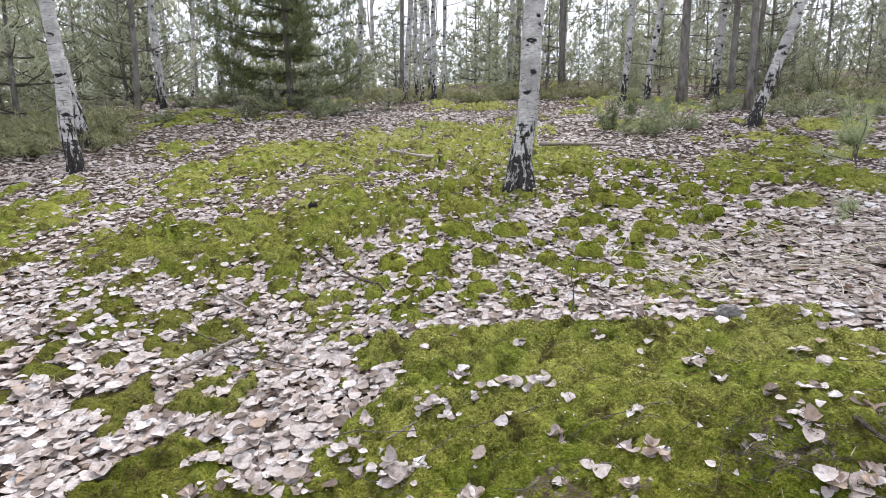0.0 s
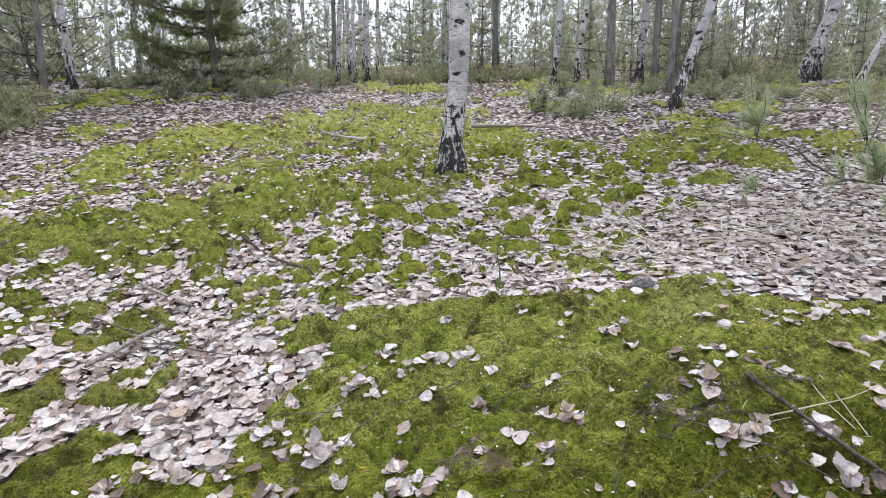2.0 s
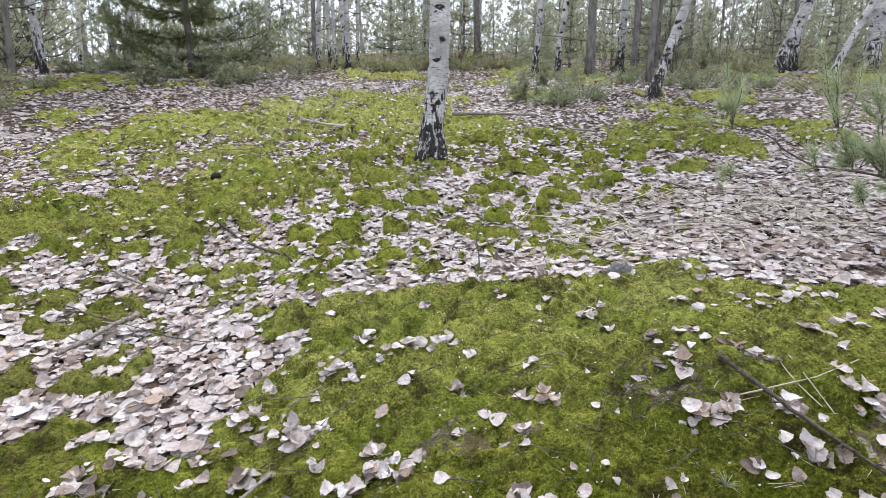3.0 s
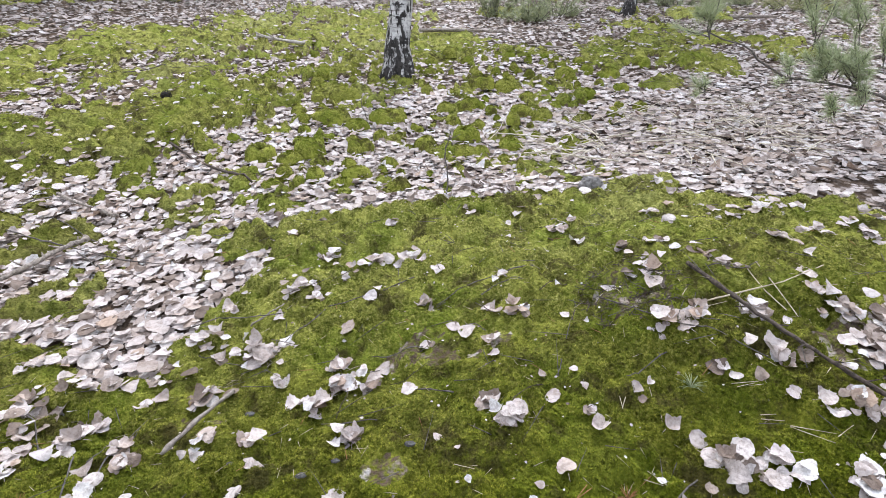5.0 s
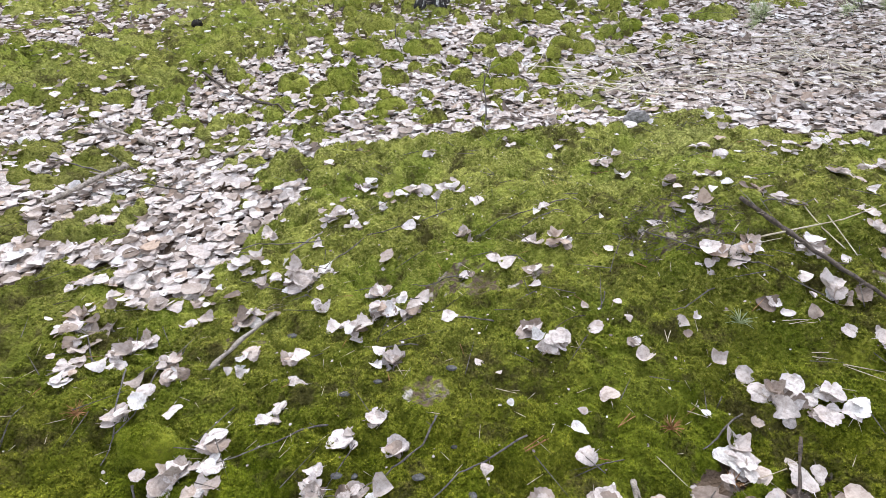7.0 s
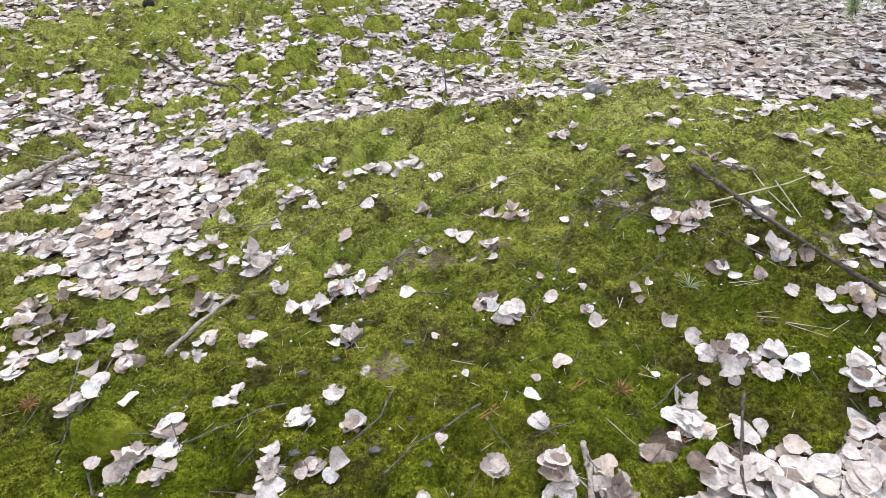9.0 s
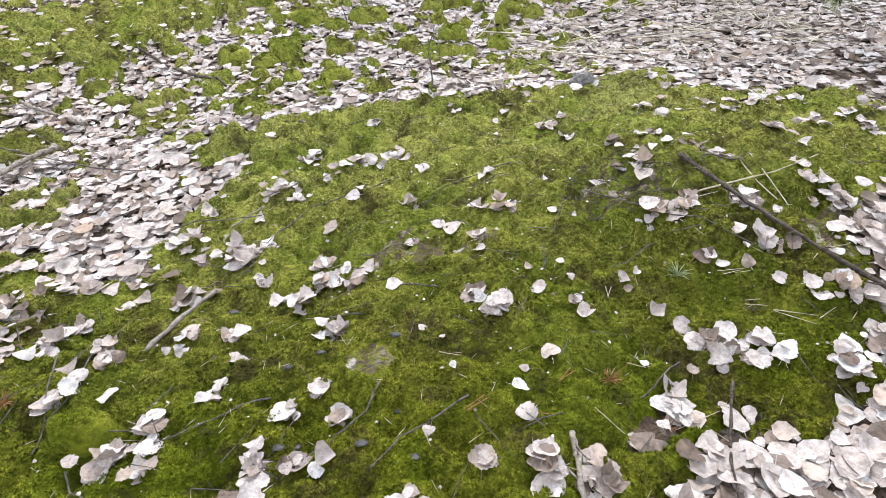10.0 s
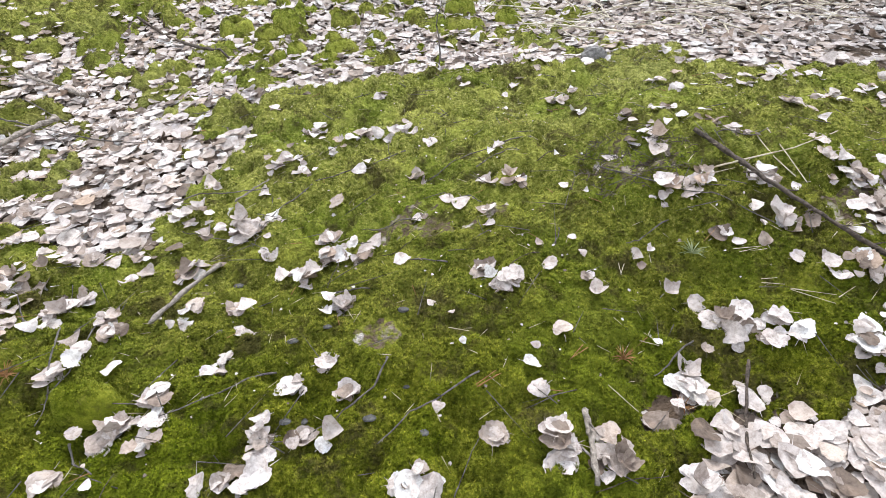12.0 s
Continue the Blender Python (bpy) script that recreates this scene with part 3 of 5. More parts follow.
# ------------------------------------------------------------------ trees
def bend(base, top, rings, wander, rng, ease=1.0):
    """A line from base to top that wanders a little."""
    base, top = np.array(base, float), np.array(top, float)
    s = np.linspace(0, 1, rings) ** ease
    off = np.cumsum(rng.normal(0, 1, (rings, 3)), 0)
    off -= np.linspace(0, 1, rings)[:, None] * off[-1] + (1 - np.linspace(0, 1, rings))[:, None] * off[0]
    off[:, 2] = 0
    return base + s[:, None] * (top - base) + off * wander / math.sqrt(rings)


def bare_twigs(soup, start, heading, length, rng, depth=2, radius=0.012):
    """A leafless bough that forks into finer twigs."""
    d = np.array(heading, float)
    d /= np.linalg.norm(d)
    end = np.array(start) + d * length
    pts = bend(start, end, 5, length * 0.12, rng)
    soup.tube(pts if depth else pts[::2], np.linspace(radius, radius * 0.35, 5)[::1 if depth else 2], 4 if depth else 3, cap=False)
    if depth:
        for k in range(3 if depth > 1 else 3):
            p = pts[1 + k]
            nd = d + rng.normal(0, 0.55, 3)
            nd[2] += 0.15
            bare_twigs(soup, p, nd, length * rng.uniform(0.4, 0.65), rng, depth - 1, radius * 0.5)


def birch_tree(height, radius, lean, rng, foot=1.5, boughs=9, first=0.35, sides=14, dead_low=2, bark=None):
    """A leafless birch: trunk, boughs with twigs. Its origin is at the base."""
    tree = thing("birch_tree", "", "birch tree")
    rings = 34
    line = bend((0, 0, -0.12), (lean[0], lean[1], height), rings, 0.05 * height / 8, rng, 1.35)
    if len(lean) > 2:
        s = np.linspace(0, 1, rings) ** 1.35
        line[:, 0] += lean[2] * s * (1 - s)
        line[:, 1] += lean[3] * s * (1 - s)
    z = line[:, 2]
    rad = radius * (1 - 0.8 * np.clip(z / height, 0, 1) ** 1.1) * (1 + (foot - 1) * np.exp(-np.clip(z, 0, 9) / (1.5 * radius)))
    soup = Soup()
    soup.tube(line, rad, sides, 0.09)
    part("trunk", soup.mesh("birch_trunk", [bark or BIRCH], True), tree, "white birch bark with black scars")
    for k in range(boughs):
        f = first + (0.95 - first) * (k + rng.random()) / boughs
        i = int(np.argmin(abs(z - f * height)))
        h = rng.random() * 2 * np.pi
        soup = Soup()
        bare_twigs(soup, line[i], (math.cos(h), math.sin(h), 1.1), height * 0.22 * (1.25 - f), rng, 2, rad[i] * 0.38)
        part("bough", soup.mesh("birch_bough", [TWIG]), tree, "dark leafless bough")
    for k in range(dead_low):
        f = rng.uniform(0.08, first)
        i = int(np.argmin(abs(z - f * height)))
        h = rng.random() * 2 * np.pi
        soup = Soup()
        bare_twigs(soup, line[i], (math.cos(h), math.sin(h), 0.3), rng.uniform(0.5, 1.1), rng, 1, 0.009)
        part("bough", soup.mesh("birch_bough", [TWIG]), tree, "dark leafless bough")
    return tree


NEEDLES = 7
TUFT = []
TUFT_F = []
_r = np.random.default_rng(3)
for k in range(NEEDLES):
    a, e = 2 * np.pi * k / NEEDLES + _r.uniform(-0.3, 0.3), _r.uniform(0.15, 1.2)
    d = np.array([math.cos(a) * math.cos(e), math.sin(a) * math.cos(e), math.sin(e)])
    s = np.cross(d, (0, 0, 1.0))
    s /= np.linalg.norm(s)
    TUFT += [-0.072 * s, 0.072 * s, d * _r.uniform(0.8, 1.1)]
    TUFT_F.append((3 * k, 3 * k + 1, 3 * k + 2))
TUFT = np.array(TUFT)


def broad(tuft, k):
    """The same tuft with blades k times as wide."""
    t_ = tuft.reshape(-1, 3, 3).copy()
    t_[:, :2] *= k
    return t_.reshape(-1, 3)


def tufts(soup, points, dirs, size, rng, breadth=1.0):
    """Needle tufts at points, opening towards dirs."""
    n_ = len(points)
    d = dirs + rng.normal(0, 0.25, (n_, 3))
    d /= np.linalg.norm(d, axis=1)[:, None]
    ref = np.where(abs(d[:, 2:3]) < 0.9, np.array([[0, 0, 1.0]]), np.array([[1.0, 0, 0]]))
    a = np.cross(d, ref)
    a /= np.linalg.norm(a, axis=1)[:, None]
    m = np.stack([a, np.cross(d, a), d], 2) * (size * rng.uniform(0.7, 1.25, n_))[:, None, None]
    soup.add_many(TUFT if breadth == 1 else broad(TUFT, breadth), TUFT_F, m, points)


def pine_tree(height, radius, clear, spread, rng, per=26, size=0.10, mat=None, whorl_gap=0.32, dead=8, up=0.35, name="pine_tree", split=False, loose=0.10, inner=0.25):
    """A pine: trunk, whorls of branches with needle sprays, dead snags on the clear bole."""
    tree = thing(name, "", "pine tree")
    mat = mat or NEEDLE
    line = bend((0, 0, -0.1), (rng.normal(0, 0.02) * height, rng.normal(0, 0.02) * height, height), 18, 0.04 * height / 8, rng)
    z = line[:, 2]
    rad = radius * (1 - 0.85 * np.clip(z / height, 0, 1)) * (1 + 0.5 * np.exp(-np.clip(z, 0, 9) / (2 * radius)))
    soup = Soup()
    soup.tube(line, rad, 10, 0.12)
    part("trunk", soup.mesh("pine_trunk", [PINE_BARK], True), tree, "grey-brown scaly bark")
    crown = Soup()
    h = clear
    while h < height * 0.97:
        f = (h - clear) / max(height - clear, 0.1)
        reach = spread * (1 - f) ** 0.75 * rng.uniform(0.75, 1.1) + 0.12
        c = np.array([np.interp(h, z, line[:, 0]), np.interp(h, z, line[:, 1]), h])
        for k in range(5):
            a = 2 * np.pi * (k + rng.random() * 0.8) / 5
            tip = c + np.array([math.cos(a), math.sin(a), up + 0.5 * f]) * reach * rng.uniform(0.7, 1.1)
            pts = bend(c, tip, 6, reach * 0.12, rng)
            pts[:, 2] -= 0.12 * reach * np.sin(np.linspace(0, np.pi, 6))
            if split:
                crown = Soup()
            crown.now = 1
            crown.tube(pts, np.linspace(0.008 + 0.008 * reach, 0.003, 6), 4, cap=False)
            crown.now = 0
            cnt = max(4, int(per * reach / max(spread, 0.1)))
            s = rng.uniform(inner, 1.03, cnt) ** 0.8
            p = np.stack([np.interp(s * 5, np.arange(6), pts[:, j]) for j in range(3)], 1)
            p += rng.normal(0, loose * reach + 0.02, (cnt, 3)) * np.array([1, 1, 0.5 if loose > 0.09 else 0.3])
            out = (tip - c) / (np.linalg.norm(tip - c) + 1e-6)
            tufts(crown, p, np.tile(out + np.array([0, 0, 0.6]), (cnt, 1)), size, rng)
            if split:
                part("branch", crown.mesh("pine_branch", [mat, TWIG]), tree, "dark green needled branch")
        h += whorl_gap * rng.uniform(0.8, 1.2)
    if not split:
        part("crown", crown.mesh("pine_crown", [mat, TWIG]), tree, "grey-green pine needles")
    for k in range(dead):
        hh = rng.uniform(0.08, 0.95) * max(clear, 0.5)
        a = rng.random() * 2 * np.pi
        soup = Soup()
        bare_twigs(soup, (np.interp(hh, z, line[:, 0]), np.interp(hh, z, line[:, 1]), hh), (math.cos(a), math.sin(a), rng.uniform(-0.1, 0.3)), rng.uniform(0.4, 1.2), rng, 1, 0.010)
        part("snag", soup.mesh("dead_branch", [TWIG]), tree, "dead bare branch")
    return tree


def shrub(width, height, rng, count=180, size=0.125, mat=None):
    """A low evergreen bush of sprays on thin stems."""
    bush = thing("evergreen_shrub", "", "shrub")
    green = Soup()
    for k in range(14):
        a, r = rng.random() * 2 * np.pi, width * 0.5 * math.sqrt(rng.random())
        tip = np.array([math.cos(a) * r, math.sin(a) * r, height * rng.uniform(0.5, 1.0) * (1 - 0.5 * (r / width * 2) ** 2)])
        pts = bend((tip[0] * 0.3, tip[1] * 0.3, -0.03), tip, 5, 0.06, rng)
        green.now = 1
        green.tube(pts, np.linspace(0.008, 0.003, 5), 3, cap=False)
        green.now = 0
        cnt = count // 14
        s = rng.uniform(0.15, 1.02, cnt)
        p = np.stack([np.interp(s * 4, np.arange(5), pts[:, j]) for j in range(3)], 1) + rng.normal(0, 0.06 * width, (cnt, 3)) * np.array([1, 1, 0.6])
        p[:, 2] = np.maximum(p[:, 2], 0.01)
        tufts(green, p, np.tile(np.array([tip[0] * 0.5, tip[1] * 0.5, height]), (cnt, 1)), size, rng)
    part("foliage", green.mesh("shrub_foliage", [mat or SHRUB, TWIG]), bush, "olive-green needles")
    return bush


def place(tree, x, y, turn=0.0, scale=1.0, sink=0.03):
    tree.matrix_basis = Matrix.LocRotScale((x, y, float(land(x, y)) - sink), Euler((0, 0, turn)), (scale,) * 3)
    return tree


TREES = np.random.default_rng(11)
# the birch on the clearing
t = birch_tree(9.0, 0.090, (0.95, 0.25), TREES, foot=1.7, sides=22, dead_low=0)
tagged(place(t, 0.27, 4.83), "white birch with black scars and a furrowed black foot", "birch tree")
# the pair of birches at the edge of the slope
t = birch_tree(9.5, 0.068, (-0.55, 0.2), TREES, foot=1.25, sides=18, dead_low=0)
tagged(place(t, -3.97, 5.25), "tall white birch leaning a little, with a twin stem behind", "birch tree")
t = birch_tree(7.5, 0.055, (-1.9, 0.9), TREES, foot=1.3, dead_low=1)
tagged(place(t, -4.5, 6.15), "second birch stem close behind the tall white one", "birch tree")
# the leaning birches beyond
t = birch_tree(8.0, 0.070, (2.4, 0.3), TREES, foot=1.5, dead_low=1, bark=BIRCH_OLD)
tagged(place(t, 3.44, 7.75), "leaning birch with a black mossy foot beside dark pines", "birch tree")
t = birch_tree(8.5, 0.105, (4.2, 0.6, -1.0, 0), TREES, foot=1.35, dead_low=0, bark=BIRCH_OLD)
tagged(place(t, 6.69, 9.94), "thick strongly leaning birch with black scarred bark", "birch tree")
t = birch_tree(8.0, 0.075, (0.9, 0.2), TREES, dead_low=0)
tagged(place(t, 7.15, 10.2), "slim white birch stem beside the thick leaning one", "birch tree")
t = birch_tree(9.0, 0.13, (0.9, 0.4), TREES, dead_low=1)
tagged(place(t, 8.19, 9.64), "stout white birch at the edge of the undergrowth", "birch tree")
t = birch_tree(5.0, 0.05, (2.6, 0.4), TREES, foot=1.2, dead_low=1)
tagged(place(t, 6.15, 8.03), "thin bent birch sapling leaning out of the brush", "birch tree")
for x, y, h, r, ln, label in (
        (2.62, 11.17, 9.0, 0.068, (0.5, 0.2), "slender birch with a dark foot behind the low bushes"),
        (2.98, 10.9, 8.5, 0.06, (0.9, 0.3), "slender birch leaning slightly behind the low bushes"),
        (4.35, 11.3, 9.0, 0.08, (0.5, 0.2), "pale birch close beside a dark pine"),
        (-1.77, 12.56, 9.5, 0.058, (0.55, 0.2), "grey-footed birch of the clump on the crest"),
        (-1.44, 12.89, 9.0, 0.042, (0.2, 0.3), "slim birch of the clump on the crest"),
        (-1.21, 13.19, 9.5, 0.062, (0.05, 0.1), "white birch of the clump on the crest"),
        (-1.62, 13.5, 8.5, 0.045, (-0.1, 0.2), "slim birch of the clump on the crest"),
        (-0.98, 13.6, 8.5, 0.04, (0.2, 0.2), "slim birch of the clump on the crest"),
        (-3.17, 14.23, 8.5, 0.075, (0.45, 0.1), "birch beside the spreading pine"),
        (-5.55, 9.4, 8.5, 0.052, (-0.3, 0.2), "white birch among thin dark stems"),
        (-5.18, 8.91, 5.5, 0.045, (-0.8, 0.2, 0.5, 0), "thin curved white birch sapling"),
        (-5.2, 11.0, 8.0, 0.055, (-0.2, 0.2), "thin white birch among young pines"),
        (0.6, 15.5, 9.0, 0.06, (0.4, 0.1), "thin pale birch in the wood beyond the crest")):
    t = birch_tree(h, r, ln, TREES, sides=10, boughs=7, bark=BIRCH_OLD if x > 2 else BIRCH)
    tagged(place(t, x, y), label, "birch tree")

# pines with clear boles
for x, y, h, r, c, label in (
        (3.58, 10.71, 10.0, 0.080, 3.8, "pine with a straight clear grey-brown bole"),
        (4.17, 9.4, 9.0, 0.055, 3.4, "thin dark pine beside the leaning birch"),
        (4.55, 11.06, 9.0, 0.058, 3.2, "dark pine with dead snags on its bole"),
        (-5.32, 8.41, 8.0, 0.045, 3.0, "dark crooked pine with dead low branches"),
        (5.4, 12.0, 9.0, 0.05, 3.0, "thin pine in the wood")):
    t = pine_tree(h, r, c, 1.3, TREES, per=22, size=0.14, whorl_gap=0.45, dead=9)
    tagged(place(t, x, y), label, "pine tree")

# the broad pine, green to the ground
t = pine_tree(8.0, 0.06, 0.3, 1.75, TREES, per=125, size=0.12, whorl_gap=0.33, dead=0, up=0.2, split=True, mat=PINE_GREEN, loose=0.055, inner=0.06)
tagged(place(t, -3.55, 10.3), "broad dark green pine with branches down to the ground", "pine tree")

# kinds of trees for the wood around
wood_birches = [birch_tree(h, r, ln, TREES, sides=8, boughs=8, first=0.25, dead_low=3) for h, r, ln in
                ((8.5, 0.06, (0.5, 0.3)), (9.5, 0.075, (-0.4, 0.2)), (7.0, 0.045, (0.9, -0.3)), (8.0, 0.05, (-0.2, -0.5)))]
wood_pines = [pine_tree(h, r, c, 1.25, TREES, per=14, size=0.18, whorl_gap=0.55, dead=10) for h, r, c in ((9.5, 0.065, 3.2), (8.5, 0.05, 2.6), (10.5, 0.075, 3.8))]
young_pines = [pine_tree(h, 0.02 + 0.005 * h, 0.15, s, TREES, per=12, size=0.16, whorl_gap=0.32, dead=0, mat=NEEDLE_PALE, up=0.4, name="young_pine")
               for h, s in ((2.2, 0.7), (3.2, 0.85), (4.2, 1.0))]
shrubs = [shrub(w, h, TREES, 140) for w, h in ((0.9, 0.45), (1.2, 0.6), (0.8, 0.7))]
heaths = [shrub(w, h, TREES, 210, 0.08, HEATH) for w, h in ((1.0, 0.22), (1.3, 0.3))]
for k, t in enumerate(wood_birches):
    tagged(t, "leafless white birch in the open wood", "birch tree", "trees of the wood")
    place(t, (-8.5, 9.8, 6.0, 0.9)[k], (16.0, 15.0, 17.5, 18.5)[k])
for k, t in enumerate(wood_pines):
    tagged(t, "grey-stemmed pine with dead lower branches in the wood", "pine tree", "trees of the wood")
    place(t, (-2.4, 7.2, 2.0)[k], (16.5, 14.0, 15.0)[k])
for k, t in enumerate(young_pines):
    tagged(t, "bushy young pine with pale green needles", "pine tree", "young pines")
    place(t, (0.9, 5.9, -6.9)[k], (15.0, 12.5, 11.5)[k])
for k, t in enumerate(shrubs):
    tagged(t, "low olive-green evergreen bush on the leaf litter", "shrub", "low bushes")
    place(t, (2.05, 2.5, 1.7)[k], (7.45, 7.75, 7.9)[k], 0, 0.75)
for k, t in enumerate(heaths):
    tagged(t, "low yellowish-green heath at the edge of the wood", "shrub", "low bushes")
    place(t, (-0.25, 0.7)[k], (12.7, 12.9)[k])

def leafless_bush(height, rng):
    """A thicket of bare grey-brown rods."""
    bush = thing("leafless_bush", "", "shrub")
    for k in range(7):
        a = rng.random() * 2 * np.pi
        soup = Soup()
        bare_twigs(soup, (0.08 * math.cos(a), 0.08 * math.sin(a), -0.04), (0.45 * math.cos(a), 0.45 * math.sin(a), 1.0), height * rng.uniform(0.6, 1.0), rng, 2, 0.008)
        part("stem", soup.mesh("bush_stem", [TWIG]), bush)
    return bush


bushes = [leafless_bush(h, TREES) for h in (1.2, 1.7, 2.2)]
for k, t in enumerate(bushes):
    tagged(t, "leafless bush of thin grey-brown twigs", "shrub", "leafless bushes")
    place(t, (5.0, 6.6, -6.2)[k], (10.2, 11.6, 9.8)[k])

WOODS = random.Random(5)
taken = [(0.27, 4.83), (-3.97, 5.25), (3.56, 7.79)]


def spot(a0, a1, d0, d1, gap):
    """A free place between two headings and two distances, off the clearing."""
    for _ in range(60):
        a, d = radians(WOODS.uniform(a0, a1)), WOODS.uniform(d0, d1)
        x, y = math.sin(a) * d, math.cos(a) * d
        if all((x - p) ** 2 + (y - q_) ** 2 > gap * gap for p, q_ in taken):
            taken.append((x, y))
            return x, y
    return x, y


def stand(kinds, count, a0, a1, d0, d1, gap, s0=0.85, s1=1.2):
    for _ in range(count):
        x, y = spot(a0, a1, d0, d1, gap)
        t = WOODS.choice(kinds)
        s = WOODS.uniform(s0, s1)
        copy_thing(t, pose(x, y, float(land(x, y)) - 0.04, 0, 0, WOODS.uniform(0, 360)) @ Matrix.Scale(s, 4))


stand(wood_birches, 22, -50, 56, 15, 32, 1.1)
stand(wood_pines, 13, -50, 58, 15, 30, 1.5)
stand(young_pines, 26, -52, 58, 17, 28, 0.9, 0.7, 1.2)
stand(young_pines, 20, -30, 50, 13.5, 18, 0.7, 0.3, 0.6)
stand(young_pines, 9, -50, -31, 9.5, 14, 0.9, 0.9, 1.35)
stand(young_pines, 4, 36, 60, 13, 16, 1.0, 0.3, 0.5)
stand(shrubs, 16, -50, -30, 8.5, 11.5, 0.5, 0.4, 0.7)
stand(shrubs, 14, -28, -14, 9.3, 12.5, 0.5, 0.6, 1.1)
stand(shrubs, 16, 12, 34, 9.3, 12.5, 0.5, 0.5, 1.0)
stand(shrubs, 9, 30, 60, 8.8, 12.5, 0.5, 0.4, 0.75)
stand(young_pines, 8, 14, 29, 11, 16.5, 0.7, 0.4, 0.8)
stand(young_pines, 6, 38, 57, 11, 16, 0.7, 0.3, 0.55)
stand(bushes, 6, 18, 56, 10.5, 16, 0.5, 0.7, 1.2)
stand(bushes, 7, -50, 16, 12.5, 17, 0.6, 0.7, 1.2)
stand(heaths, 22, -14, 12, 12.5, 15, 0.5)
stand(heaths, 20, -52, -33, 7.4, 9.5, 0.5)
stand(heaths, 8, 20, 60, 9.0, 11.5, 0.5)
stand(shrubs, 16, 27, 58, 12, 17, 0.6, 0.6, 1.1)
stand(heaths, 16, 24, 58, 11, 16, 0.5)
stand(wood_birches, 14, -50, 58, 12.5, 22, 0.6, 0.30, 0.55)
# young growth round the foot of the broad pine
for x, y, size in ((-4.5, 9.9, 0.42), (-3.7, 9.7, 0.34), (-2.9, 9.8, 0.38), (-2.3, 10.2, 0.32), (-1.8, 10.6, 0.26)):
    copy_thing(young_pines[0], pose(x, y, float(land(x, y)) - 0.04, 0, 0, 100 * x) @ Matrix.Scale(size, 4))
stand(wood_birches, 6, 75, 285, 9, 22, 2.5)
stand(wood_pines, 5, 75, 285, 9, 22, 2.5)

# the far wood: stems and crowns that close the view
soup = Soup()
for k in range(150):
    a, d = radians(WOODS.uniform(-60, 66)), WOODS.uniform(30, 52)
    x, y = math.sin(a) * d, math.cos(a) * d
    z0 = float(land(x, y))
    soup.tube(bend((x, y, z0 - 0.2), (x + WOODS.gauss(0, 0.4), y, z0 + WOODS.uniform(6, 10)), 4, 0.15, TREES), np.linspace(WOODS.uniform(0.05, 0.11), 0.02, 4), 5, cap=False)
tagged(new("far_stems", soup.mesh("far_stems", [FAR_STEM])), "distant stems of the wood, pale grey with haze", "far wood", "", "stuff")
soup = Soup()
fa, fd = np.radians(TREES.uniform(-62, 68, 17000)), TREES.uniform(22, 48, 17000)
fx, fy = np.sin(fa) * fd, np.cos(fa) * fd
fz = land(fx, fy) + 6.5 * TREES.random(17000) ** 1.15 * (0.2 + 1.2 * fbm(fa * 30, fd * 0.1, 70, 3)) * (1 - 0.6 * np.exp(-((fa + 0.10) / 0.13) ** 2) - 0.4 * np.exp(-((fa - 0.57) / 0.13) ** 2))
tufts(soup, np.stack([fx, fy, fz], 1), TREES.normal(0, 0.6, (17000, 3)) + np.array([0, 0, 0.6]), 0.30, TREES, 1.6)
# unseen tufts to the sides and rear of the camera, added to block low skylight
ba, bd = np.radians(TREES.uniform(68, 298, 5000)), TREES.uniform(15, 40, 5000)
bx, by = np.sin(ba) * bd, np.cos(ba) * bd
bz = land(bx, by) + 9.0 * TREES.random(5000) ** 1.2
tufts(soup, np.stack([bx, by, bz], 1), np.tile(np.array([0, 0, 1.0]), (5000, 1)), 0.6, TREES, 2.8)
tagged(new("far_foliage", soup.mesh("far_foliage", [FAR_NEEDLE])), "distant pine foliage, greyed for haze, with unseen tufts behind the camera", "far wood", "", "stuff")


